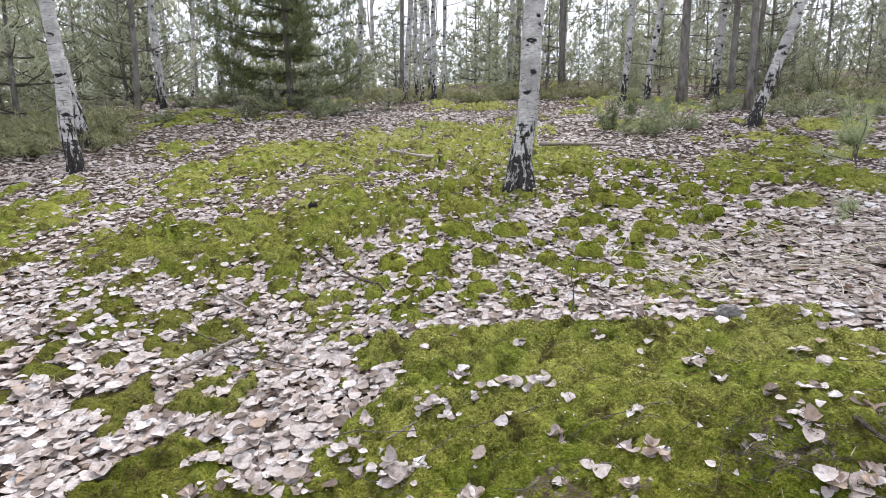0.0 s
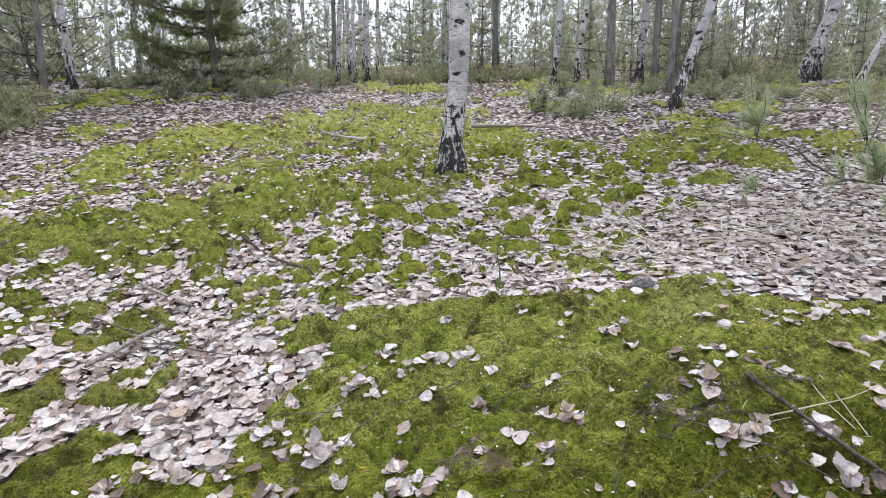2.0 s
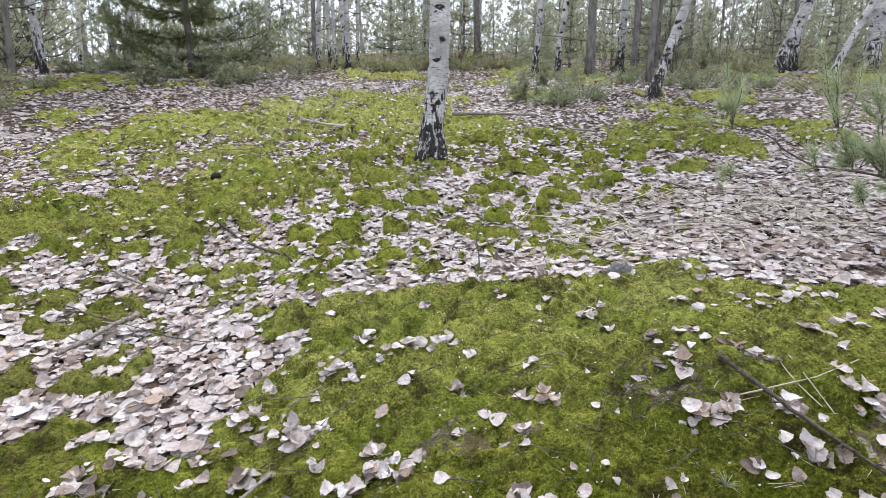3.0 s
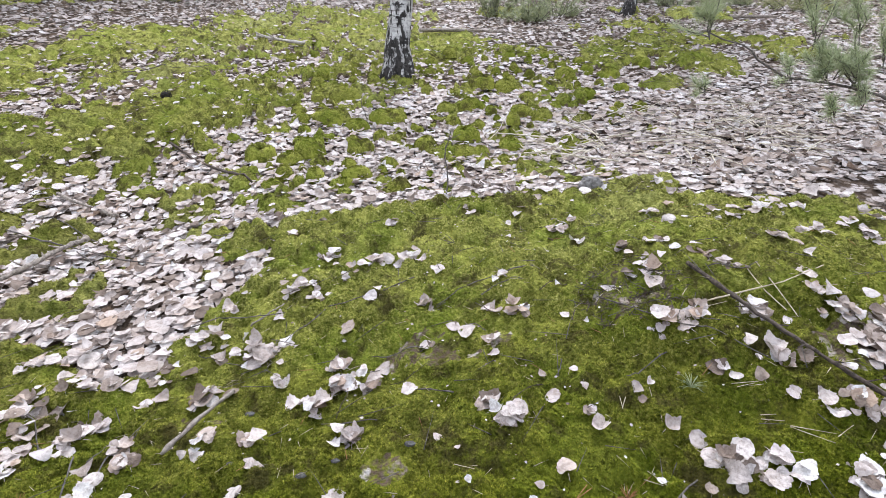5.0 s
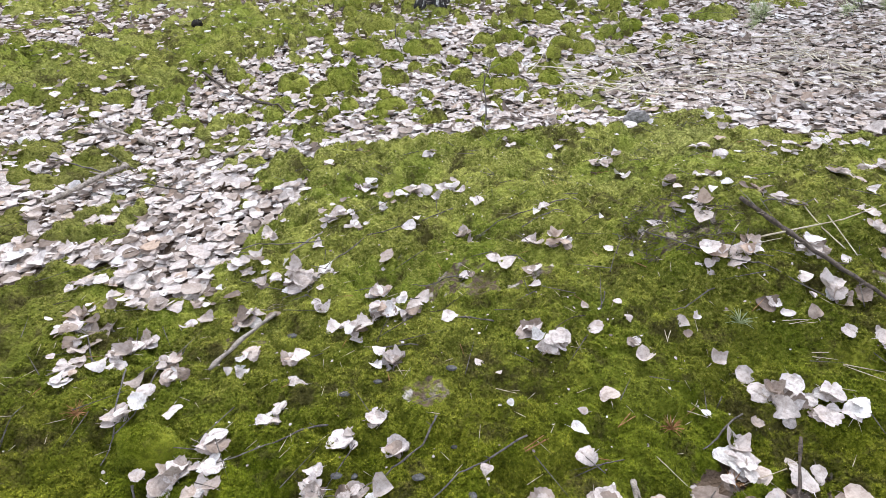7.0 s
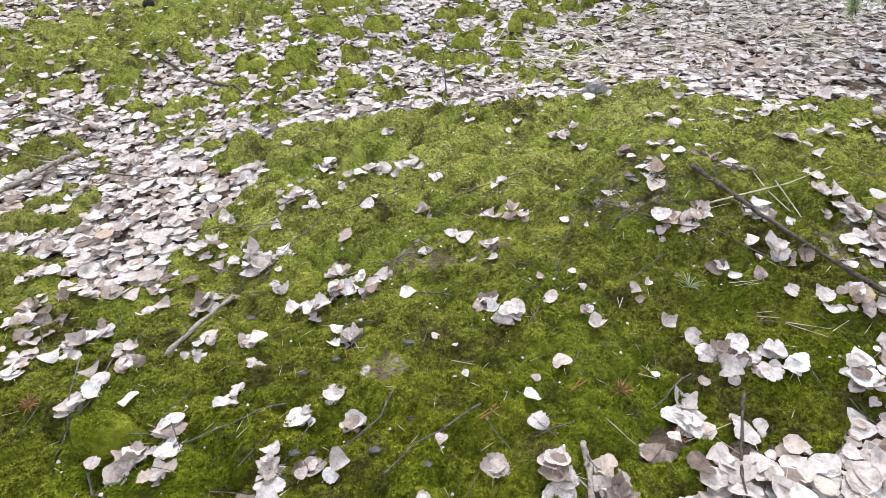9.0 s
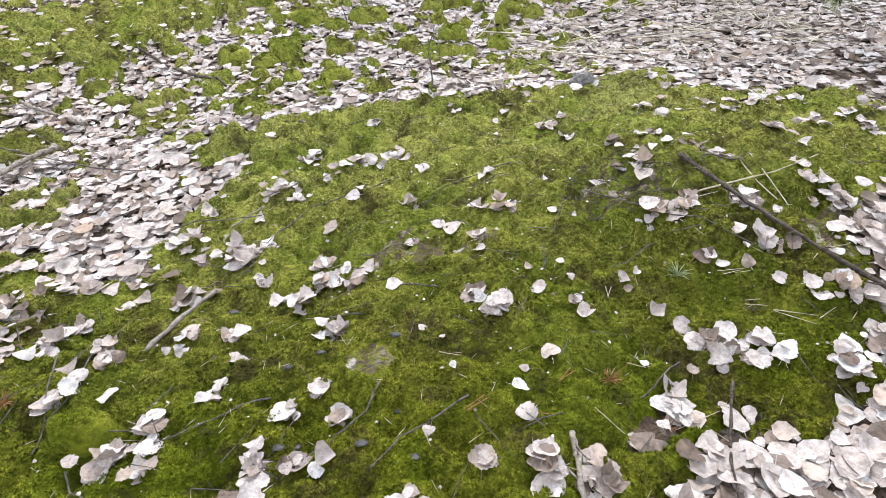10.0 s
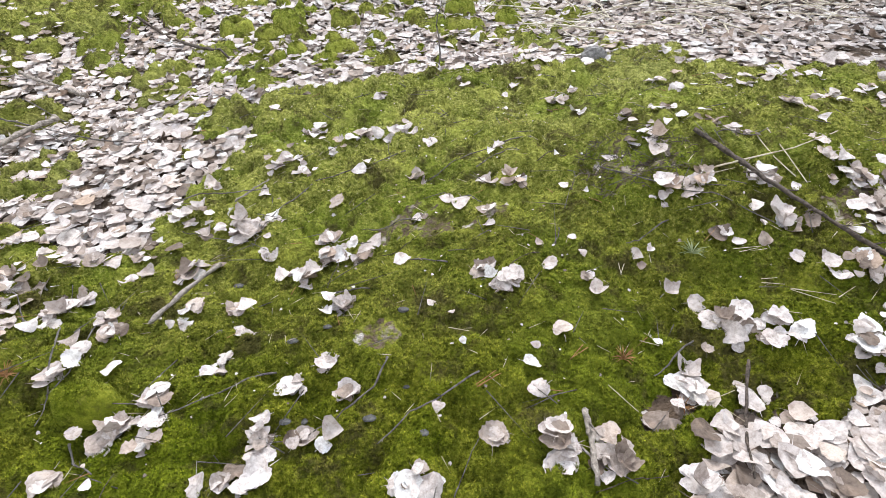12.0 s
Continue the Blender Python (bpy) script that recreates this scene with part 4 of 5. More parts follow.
# ------------------------------------------------------------------ moss cushions round the birch
def moss_cushion(rx, ry, rz, rng, shoots=0, mats=None):
    """A low cushion of round tight knobs, bristling with shoots."""
    u, v = 24, 9
    th, r = np.meshgrid(np.arange(u) * 2 * np.pi / u, np.linspace(0.02, 1, v), indexing="xy")
    seed = rng.random(2) * 40
    edge_ = 0.80 + 0.45 * fbm(np.cos(th) * 1.6 + seed[0], np.sin(th) * 1.6 + seed[1], 63)
    px, py = rx * edge_ * r * np.cos(th), ry * edge_ * r * np.sin(th)
    knob = domes(px + seed[0], py + seed[1], 0.075, 61)
    z = (1 - r ** 2.8) ** 0.55 * rz * (0.52 + 0.62 * knob + 0.3 * (fbm(px * 14 + seed[0], py * 14, 62) - 0.5)) - 0.012 - 0.02 * (r > 0.98)
    pts = np.stack([px, py, z], -1).reshape(-1, 3)
    i, j = np.meshgrid(np.arange(v - 1), np.arange(u), indexing="ij")
    p0, p1 = i * u + j, i * u + (j + 1) % u
    f = np.concatenate([np.stack([p0, p0 + u, p1 + u], -1).reshape(-1, 3), np.stack([p0, p1 + u, p1], -1).reshape(-1, 3)])
    soup = Soup()
    soup.now = 1
    soup.add(pts, f)
    soup.now = 0
    k = shoots or int(np.clip(36000 * rx * ry, 70, 500))
    pick = f[rng.integers(0, len(f), k)]
    w = rng.dirichlet((1, 1, 1), k)
    at_ = (pts[pick] * w[:, :, None]).sum(1)
    sc = rng.uniform(0.005, 0.009, (k, 1)) * (0.55 if shoots else 1) * np.ones(3)
    soup.add_many(SHOOT, SHOOT_F, turns(k, 0.7, rng) * sc[:, None, :], at_)
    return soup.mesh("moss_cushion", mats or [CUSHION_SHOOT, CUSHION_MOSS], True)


CUSHIONS = ((0.16, 3.86, 0.13, 0.11), (-0.19, 3.86, 0.12, 0.11), (-0.03, 3.73, 0.09, 0.07), (0.37, 3.4, 0.07, 0.09), (0.62, 3.51, 0.09, 0.08), (0.57, 3.27, 0.08, 0.1),
            (0.67, 3.27, 0.06, 0.08), (0.87, 3.4, 0.08, 0.1), (1.06, 3.89, 0.08, 0.08), (1.18, 3.82, 0.09, 0.07), (-0.01, 3.35, 0.08, 0.08), (-0.29, 3.31, 0.09, 0.09),
            (-0.13, 4.31, 0.12, 0.12), (-0.29, 4.25, 0.07, 0.09), (0.32, 4.58, 0.07, 0.09), (0.6, 5.27, 0.06, 0.12), (0.78, 5.41, 0.07, 0.13), (0.89, 4.41, 0.11, 0.11),
            (1.05, 4.36, 0.1, 0.11), (1.58, 4.56, 0.08, 0.13), (0.73, 4.0, 0.11, 0.06), (0.56, 3.94, 0.07, 0.05), (-0.23, 2.94, 0.05, 0.07))
CUSHIONS_NEAR = ((-0.02, 2.89, 0.08, 0.06), (0.17, 2.68, 0.06, 0.06), (-0.31, 2.89, 0.04, 0.06), (-0.29, 4.85, 0.09, 0.13), (-0.55, 3.3, 0.08, 0.08), (-0.38, 3.21, 0.08, 0.07),
                 (0.34, 3.67, 0.05, 0.06), (0.09, 4.68, 0.06, 0.09), (1.91, 4.5, 0.09, 0.11), (2.29, 4.74, 0.07, 0.12), (-0.39, 3.03, 0.05, 0.06), (0.96, 3.7, 0.05, 0.04))
CUSHIONS += CUSHIONS_NEAR
CUSH = np.random.default_rng(21)
extra = []
while len(extra) < 120:
    x, y = CUSH.uniform(-0.75, 1.9), CUSH.uniform(2.75, 5.9)
    r = CUSH.uniform(0.025, 0.065)
    if all((x - c[0]) ** 2 + (y - c[1]) ** 2 > (r + c[2]) ** 2 for c in list(CUSHIONS) + extra) and moss_cover(x, y) < 0.5 and (x - 0.27) ** 2 + (y - 4.83) ** 2 > 0.04:
        if x > 1.2 and y < 3.6:
            continue
        extra.append((x, y, r, r * CUSH.uniform(0.8, 1.2)))
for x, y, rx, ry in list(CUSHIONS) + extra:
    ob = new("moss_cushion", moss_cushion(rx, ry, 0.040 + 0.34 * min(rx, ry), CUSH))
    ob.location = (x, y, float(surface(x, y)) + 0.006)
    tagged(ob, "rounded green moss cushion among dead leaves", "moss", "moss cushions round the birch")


puff = new("moss_cushion", moss_cushion(0.060, 0.042, 0.050, CUSH, 650, [MOSS_SHOOT, PUFF_MOSS]))
puff.location = (-0.49, 1.07, float(surface(-0.49, 1.07)) + 0.016)
tagged(puff, "round olive moss puff on the moss carpet", "moss", "moss cushions round the birch")


# ------------------------------------------------------------------ dead leaves
def leaf_mesh(rng, rim=22, rings=3, crumple=1.0):
    """A broad toothed leaf with a pointed tip, a midrib crease, curled edges and a stalk; about one unit long."""
    th = np.arange(rim) * 2 * np.pi / rim
    w = rng.uniform(0.36, 0.47)
    tooth = 1 + 0.036 * np.where(np.arange(rim) % 2, 1, -1) + rng.normal(0, 0.035, rim)
    if rng.random() < 0.35:
        tooth *= 1 - rng.uniform(0.15, 0.45) * np.exp(-((th - rng.uniform(0.6, 5.6)) / rng.uniform(0.2, 0.5)) ** 2)
    away = np.minimum(th, 2 * np.pi - th)
    ox = w * np.sin(th) * (1 - 0.28 * np.cos(th)) * tooth
    oy = (0.44 * np.cos(th) + 0.10 * np.exp(-(away / 0.32) ** 2) + 0.04 * np.exp(-((th - np.pi) / 0.35) ** 2)) * tooth
    bow, cup, fold = rng.normal(0, 0.5) * crumple, rng.normal(0, 0.55) * crumple, rng.normal(0.04, 0.14) * crumple
    wave, beat, phase = rng.uniform(0.01, 0.055) * crumple, rng.integers(2, 5), rng.random() * 6.28
    turn, lift = rng.random() * 6.28, rng.exponential(0.45) * crumple
    v = [(0, 0, 0)]
    for k in range(1, rings + 1):
        f_ = k / rings
        x, y = ox * f_, oy * f_ + 0.012 * rng.normal(0, 1, rim) * (k < rings)
        z = bow * y * y + cup * x * x + fold * abs(x) + wave * np.sin(beat * th + phase) * f_ ** 2
        z = z + lift * np.maximum(x * math.cos(turn) + y * math.sin(turn) - 0.12, 0) ** 2 * 2.5 + rng.normal(0, 0.010 * crumple, rim) * f_
        v += list(zip(x, y, z))
    f = [(0, 1 + k, 1 + (k + 1) % rim) for k in range(rim)]
    for r in range(rings - 1):
        for k in range(rim):
            p, q_ = 1 + r * rim + k, 1 + r * rim + (k + 1) % rim
            f += [(p, p + rim, q_ + rim), (p, q_ + rim, q_)]
    n0 = len(v)
    v += [(-0.014, -0.40, 0.0), (0.014, -0.40, 0.0), (rng.normal(0, 0.1), rng.uniform(-0.9, -0.6), rng.normal(0.04, 0.05))]
    f.append((n0, n0 + 2, n0 + 1))
    v = np.array(v, float)
    v[:, 2] -= np.percentile(v[:, 2], 12)
    return v, np.array(f)


LEAVES = np.random.default_rng(31)
leaf_shapes = [leaf_mesh(LEAVES, 28, 4, LEAVES.uniform(0.6, 1.45)) for _ in range(36)]
leaf_data = []
for v, f in leaf_shapes:
    soup = Soup()
    soup.add(v, f)
    leaf_data.append(soup.mesh("fallen_leaf", [LEAF], True))

# single leaves (place, 1, length) and small heaps (place, number, spread)
HEAPS_A = ((-0.44, 1.69, 5, 0.044), (-0.34, 1.64, 8, 0.067), (-0.27, 1.61, 8, 0.057), (-0.2, 1.62, 3, 0.029), (-0.2, 1.89, 8, 0.065), (-0.1, 1.84, 4, 0.054), (-0.24, 1.77, 1, 0.046), (-0.03, 1.65, 1, 0.062), (-0.54, 1.57, 2, 0.02), (-0.54, 1.5, 3, 0.036), (-0.5, 1.48, 1, 0.045), (-0.38, 1.46, 5, 0.043), (-0.32, 1.46, 1, 0.052), (-0.2, 1.49, 2, 0.018), (-0.14, 1.4, 2, 0.017), (-0.1, 1.35, 4, 0.03), (-0.05, 1.53, 3, 0.027), (-0.06, 1.52, 2, 0.018), (-0.02, 1.43, 8, 0.04), (0.03, 1.41, 4, 0.028), (0.07, 1.46, 1, 0.046), (0.13, 1.37, 1, 0.044), (-0.03, 1.24, 5, 0.031), (-0.24, 1.28, 4, 0.024))
HEAPS_B = ((-0.22, 1.21, 2, 0.016), (-0.35, 1.31, 2, 0.02), (-0.37, 1.27, 2, 0.022), (-0.25, 1.14, 3, 0.02), (-0.26, 1.1, 2, 0.015), (-0.77, 1.49, 1, 0.104), (-0.65, 1.42, 4, 0.041), (-0.68, 1.39, 3, 0.032), (-0.67, 1.33, 3, 0.039), (-0.6, 1.27, 1, 0.051), (-0.5, 1.25, 2, 0.014), (-0.55, 1.31, 2, 0.021), (-0.54, 1.2, 1, 0.043), (-0.47, 1.15, 1, 0.054), (-0.56, 1.16, 4, 0.035), (-0.58, 1.13, 2, 0.017), (-0.44, 1.0, 9, 0.042), (-0.42, 1.02, 3, 0.023), (-0.36, 1.06, 3, 0.02), (-0.36, 1.01, 3, 0.022), (-0.35, 0.95, 3, 0.024), (-0.1, 1.04, 3, 0.023), (-0.04, 1.07, 2, 0.016), (-0.0, 1.02, 4, 0.02))
HEAPS_C = ((-0.15, 0.97, 1, 0.038), (-0.16, 0.93, 5, 0.027), (-0.15, 0.9, 2, 0.016), (-0.08, 0.92, 3, 0.017), (-0.04, 0.91, 1, 0.034), (-0.17, 0.86, 4, 0.03), (-0.22, 0.86, 3, 0.024), (0.12, 0.79, 5, 0.035), (0.08, 0.8, 2, 0.015), (0.16, 0.92, 1, 0.021), (-0.5, 0.91, 2, 0.025), (0.38, 1.64, 2, 0.019), (0.44, 1.6, 6, 0.045), (0.36, 1.5, 2, 0.015), (0.36, 1.44, 1, 0.035), (0.31, 1.3, 4, 0.026), (0.34, 1.2, 8, 0.032), (0.46, 1.27, 1, 0.048), (0.53, 1.21, 2, 0.018), (0.54, 1.17, 1, 0.044), (0.54, 1.34, 1, 0.022), (0.55, 1.29, 1, 0.014), (0.72, 1.18, 1, 0.044), (0.68, 1.25, 1, 0.025))
HEAPS_D = ((0.43, 1.07, 1, 0.049), (0.34, 0.98, 1, 0.037), (0.34, 0.93, 1, 0.047), (0.89, 1.28, 2, 0.021), (0.92, 1.26, 1, 0.036), (0.97, 1.24, 1, 0.037), (1.02, 1.19, 1, 0.043), (0.82, 1.43, 6, 0.044), (0.9, 1.44, 6, 0.039), (0.86, 1.4, 1, 0.056), (1.04, 1.31, 1, 0.058), (1.04, 1.28, 2, 0.024), (1.11, 1.28, 1, 0.052), (0.77, 1.09, 4, 0.027), (0.81, 1.06, 8, 0.044), (0.88, 1.05, 7, 0.045), (0.93, 1.03, 2, 0.017), (0.87, 1.01, 2, 0.021), (0.73, 1.03, 1, 0.029), (1.04, 0.97, 8, 0.041), (1.02, 0.94, 5, 0.034), (0.25, 0.85, 2, 0.008), (0.34, 0.83, 3, 0.016), (0.35, 0.8, 4, 0.022))
HEAPS_E = ((0.43, 0.85, 3, 0.019), (0.46, 0.81, 1, 0.038), (0.42, 0.78, 6, 0.029), (1.11, 1.14, 4, 0.044), (1.15, 1.11, 4, 0.044), (1.19, 1.22, 2, 0.023), (1.28, 1.27, 2, 0.025), (-0.12, 2.09, 5, 0.051), (-0.03, 1.96, 5, 0.048), (0.07, 2.0, 6, 0.055), (0.18, 1.96, 6, 0.061), (0.26, 1.88, 2, 0.018), (-0.01, 2.38, 1, 0.046), (0.14, 2.23, 2, 0.017), (-0.14, 2.29, 1, 0.031), (-0.25, 2.24, 2, 0.027), (0.64, 1.93, 1, 0.031), (0.42, 2.25, 2, 0.026), (0.49, 2.42, 5, 0.076), (0.62, 2.23, 2, 0.027), (0.72, 2.07, 4, 0.046), (0.79, 2.12, 2, 0.022), (0.54, 2.05, 1, 0.028), (0.72, 2.4, 3, 0.043))
HEAPS_F = ((0.74, 1.92, 1, 0.039), (0.83, 1.79, 3, 0.026), (0.96, 1.76, 6, 0.061), (1.08, 1.67, 6, 0.053), (1.14, 1.63, 2, 0.027), (1.07, 2.04, 3, 0.04), (1.09, 1.95, 2, 0.026), (1.18, 2.12, 1, 0.047), (1.34, 2.02, 8, 0.098), (1.45, 2.0, 5, 0.057), (1.57, 2.16, 1, 0.082), (1.64, 2.05, 5, 0.071), (1.59, 2.08, 2, 0.03), (1.54, 1.8, 6, 0.064), (1.35, 1.73, 4, 0.038), (1.4, 1.74, 3, 0.034), (1.74, 1.86, 4, 0.059), (1.85, 1.9, 6, 0.072), (1.77, 1.79, 4, 0.059), (0.85, 1.67, 5, 0.057), (0.87, 1.63, 3, 0.032), (1.29, 2.42, 3, 0.058), (1.07, 2.43, 3, 0.046), (1.3, 2.3, 2, 0.025))
HEAPS_G = ((0.44, 1.76, 2, 0.017), (0.2, 1.74, 3, 0.017), (0.06, 1.77, 1, 0.031), (-0.39, 1.84, 2, 0.023), (1.3, 1.54, 1, 0.058), (1.29, 1.43, 5, 0.045), (1.33, 1.4, 5, 0.045), (1.28, 1.47, 3, 0.026), (1.07, 1.44, 4, 0.038), (1.09, 1.42, 3, 0.028))
HEAPS_H = ((-0.89, 1.67, 6, 0.056), (-0.82, 1.7, 8, 0.067), (-0.74, 1.7, 8, 0.066), (-0.74, 1.57, 7, 0.055), (-0.78, 1.5, 3, 0.036), (-0.86, 1.48, 5, 0.046), (-0.66, 1.42, 5, 0.047), (-0.69, 1.36, 4, 0.04), (-0.79, 1.34, 5, 0.042), (-0.78, 1.4, 4, 0.038), (-0.54, 1.31, 3, 0.025), (-0.49, 1.25, 3, 0.027), (-0.74, 1.28, 3, 0.033), (-0.62, 1.55, 3, 0.028), (-0.86, 1.56, 3, 0.038), (-0.6, 1.26, 1, 0.046))
lying_leaves = []


def lay_leaf(px, py, size, height, tip=0.18):
    steep = ground_tilt(np.array([px]), np.array([py]))[0]
    lean = Euler((LEAVES.normal(0, tip), LEAVES.normal(0, tip), LEAVES.random() * 6.28)).to_matrix()
    turn = Matrix(steep.tolist()) @ lean
    lying_leaves.append((math.hypot(px - 0.1, py), int(LEAVES.integers(0, len(leaf_shapes))), (px, py, float(surface(px, py)) + height), turn, size))


for x, y, count, spread in HEAPS_A + HEAPS_B + HEAPS_C + HEAPS_D + HEAPS_E + HEAPS_F + HEAPS_G + HEAPS_H:
    if count == 1:
        lay_leaf(x, y, max(spread, 0.025), 0.010)
        continue
    for k in range(int(1.8 * count)):
        r, a = spread * math.sqrt(LEAVES.random()), LEAVES.random() * 2 * np.pi
        lay_leaf(x + r * math.cos(a), y + 0.7 * r * math.sin(a), 0.022 + 0.036 * LEAVES.random() ** 1.3, 0.006 + 0.003 * k * LEAVES.random(), 0.21)
drift_from = len(lying_leaves)
while len(lying_leaves) < drift_from + 105:
    x, y = LEAVES.uniform(0.44, 1.3), LEAVES.uniform(0.62, 1.0)
    if reach(x, y, LEAF_DRIFT) > 0.005:
        lay_leaf(x, y, 0.032 + 0.042 * LEAVES.random(), 0.006 + 0.024 * LEAVES.random())
lying_leaves.sort(key=lambda leaf: leaf[0])
for away, shape, where_, turn, size in lying_leaves[:295]:
    ob = new("fallen_leaf", leaf_data[shape])
    ob.matrix_basis = Matrix.LocRotScale(where_, turn.to_quaternion(), (size,) * 3)
    tagged(ob, "bleached beige dead leaf curled on the moss", "leaf", "single fallen leaves")


def litter(soup, count, x0, x1, y0, y1, size, rng, keep, lift, shapes, tilt=0.3):
    """Leaves strewn over a stretch of ground, petering out raggedly towards its sides and its near end."""
    x, y = scatter(count, x0, x1, y0, y1, rng, keep)
    inside = np.minimum(np.minimum(x - x0, x1 - x), y - y0 if y0 < 2.2 else 9.0)
    ok = inside / 0.6 + 1.6 * (fbm(x * 1.3, y * 1.3, 85, 3) - 0.5) > rng.random(len(x)) * 0.9
    x, y = x[ok], y[ok]
    kind = rng.integers(0, len(shapes), len(x))
    for k, (v, f) in enumerate(shapes):
        sel = kind == k
        m_ = int(sel.sum())
        if not m_:
            continue
        xs, ys = x[sel], y[sel]
        rot = ground_tilt(xs, ys) @ turns(m_, tilt, rng)
        sc = (0.48 + 1.05 * rng.random(m_) ** 1.5) * size
        soup.add_many(v, f, rot * sc[:, None, None], np.stack([xs, ys, surface(xs, ys) + lift * rng.random(m_) + 0.004], 1))


def simple_leaf(rng):
    w = rng.uniform(0.36, 0.46)
    c = rng.normal(0, 0.16)
    ring = [(0, -0.46), (w * 0.95, -0.2), (w * 0.75, 0.22), (0, 0.54), (-w * 0.75, 0.22), (-w * 0.95, -0.2)]
    v = [(a * rng.uniform(0.85, 1.15), b_ * rng.uniform(0.9, 1.1), c * (a * a + b_ * b_) * 2 + rng.normal(0, 0.05)) for a, b_ in ring] + [(0, 0, 0)]
    f = [(6, k, (k + 1) % 6) for k in range(6)]
    return np.array(v), np.array(f)


simple_shapes = [simple_leaf(LEAVES) for _ in range(12)]
small_shapes = [leaf_mesh(LEAVES, 9, 2, 0.8) for _ in range(24)]


def bare(x, y):
    return moss_field(x, y, False) <= 0


def sparse(x, y):
    """Leaves on the moss: many along its edges, few in its middle."""
    f = moss_field(x, y)
    return (f > 0) & (0.9 * np.exp(-f / 0.045) + 0.55 * (fbm(x * 11, y * 7, 80, 3) > 0.56) + 0.04 > LEAVES.random(len(x)))


def open_litter(x, y):
    """Litter thins out over dark humus patches."""
    thin = 0.09 * np.clip((-x - 1.2) / 1.0, 0, 1) * ((y > 2.2) & (y < 4.6)) - 0.06 * (y > 4.8)
    return (moss_field(x, y, False) <= 0) & (0.6 * fbm(x * 1.6, y * 1.6, 81) + 0.4 * fbm(x * 7, y * 5, 82, 2) + 0.3 * LEAVES.random(len(x)) > 0.43 + thin)


def spent(x, y):
    """Litter that thins out with the distance from the clearing."""
    away = np.hypot(x / 1.15, y - 4.5) / 8.5
    return (moss_field(x, y, False) <= 0) & (1.15 - away + 0.5 * (fbm(x * 2, y * 2, 83) - 0.5) > LEAVES.random(len(x)))


def rim(x, y):
    """Leaves blown a little way onto the moss."""
    f = moss_field(x, y)
    return (f > 0) & (0.85 * np.exp(-f / 0.05) > LEAVES.random(len(x)))


soup = Soup()
for away, shape, where_, turn, size in lying_leaves[295:]:
    v, f = leaf_shapes[shape]
    soup.add(v @ np.array(turn).T * size + np.array(where_), f)
litter(soup, 1500, -1.0, 2.3, 0.6, 2.7, 0.046, LEAVES, rim, 0.008, small_shapes, 0.18)
litter(soup, 5700, -2.1, 1.8, 0.1, 2.6, 0.052, LEAVES, bare, 0.008, simple_shapes, 0.12)
litter(soup, 9500, -2.1, 1.8, 0.1, 2.6, 0.050, LEAVES, bare, 0.026, small_shapes, 0.19)
litter(soup, 5200, -3.4, 3.6, 0.6, 3.2, 0.050, LEAVES, bare, 0.008, simple_shapes, 0.12)
litter(soup, 7000, -3.4, 3.6, 0.6, 3.2, 0.048, LEAVES, bare, 0.024, small_shapes, 0.16)
litter(soup, 7200, 0.0, 4.7, 2.0, 4.4, 0.054, LEAVES, bare, 0.010, simple_shapes, 0.10)
litter(soup, 7800, 0.0, 4.7, 2.0, 4.4, 0.052, LEAVES, bare, 0.024, small_shapes, 0.15)
litter(soup, 5200, -2.3, 1.6, 2.4, 4.2, 0.044, LEAVES, bare, 0.010, simple_shapes, 0.14)
litter(soup, 6400, -2.3, 1.6, 2.4, 4.2, 0.042, LEAVES, bare, 0.026, small_shapes, 0.19)
litter(soup, 10500, -5.0, -1.5, 0.2, 3.1, 0.047, LEAVES, open_litter, 0.016, simple_shapes, 0.2)
litter(soup, 23000, -4.9, 5.2, 3.0, 5.6, 0.044, LEAVES, open_litter, 0.018, simple_shapes, 0.2)
litter(soup, 30000, -8.0, 8.0, 5.5, 10.5, 0.056, LEAVES, open_litter, 0.02, simple_shapes)
litter(soup, 12000, -11.0, 11.0, 9.5, 15.0, 0.062, LEAVES, open_litter, 0.02, simple_shapes)
litter(soup, 3000, -6.5, 6.5, -4.0, 0.7, 0.062, LEAVES, spent, 0.02, simple_shapes)
litter(soup, 3000, 2.2, 7.0, -1.0, 3.4, 0.062, LEAVES, spent, 0.02, simple_shapes)
litter(soup, 4500, -7.5, -3.5, -1.0, 5.6, 0.062, LEAVES, spent, 0.02, simple_shapes)
litter(soup, 3500, 4.0, 8.5, 2.5, 6.0, 0.062, LEAVES, spent, 0.02, simple_shapes)
litter(soup, 4000, -13, 13, 8.5, 18, 0.08, LEAVES, spent, 0.02, simple_shapes)
litter(soup, 350, -0.9, 1.9, 0.6, 2.6, 0.034, LEAVES, sparse, 0.008, small_shapes)
litter(soup, 12000, -4.0, 4.5, 2.4, 5.9, 0.040, LEAVES, sparse, 0.016, simple_shapes)
litter(soup, 13000, -7.0, 7.0, 5.5, 10.5, 0.044, LEAVES, sparse, 0.012, simple_shapes)
litter(soup, 900, -0.9, 1.9, 0.6, 2.6, 0.0065, LEAVES, lambda x, y: moss_field(x, y) > 0, 0.004, simple_shapes, 0.4)
tagged(new("leaf_litter", soup.mesh("leaf_litter", [LITTER], True)), "thick litter of bleached birch and aspen leaves", "leaf litter", "", "stuff")


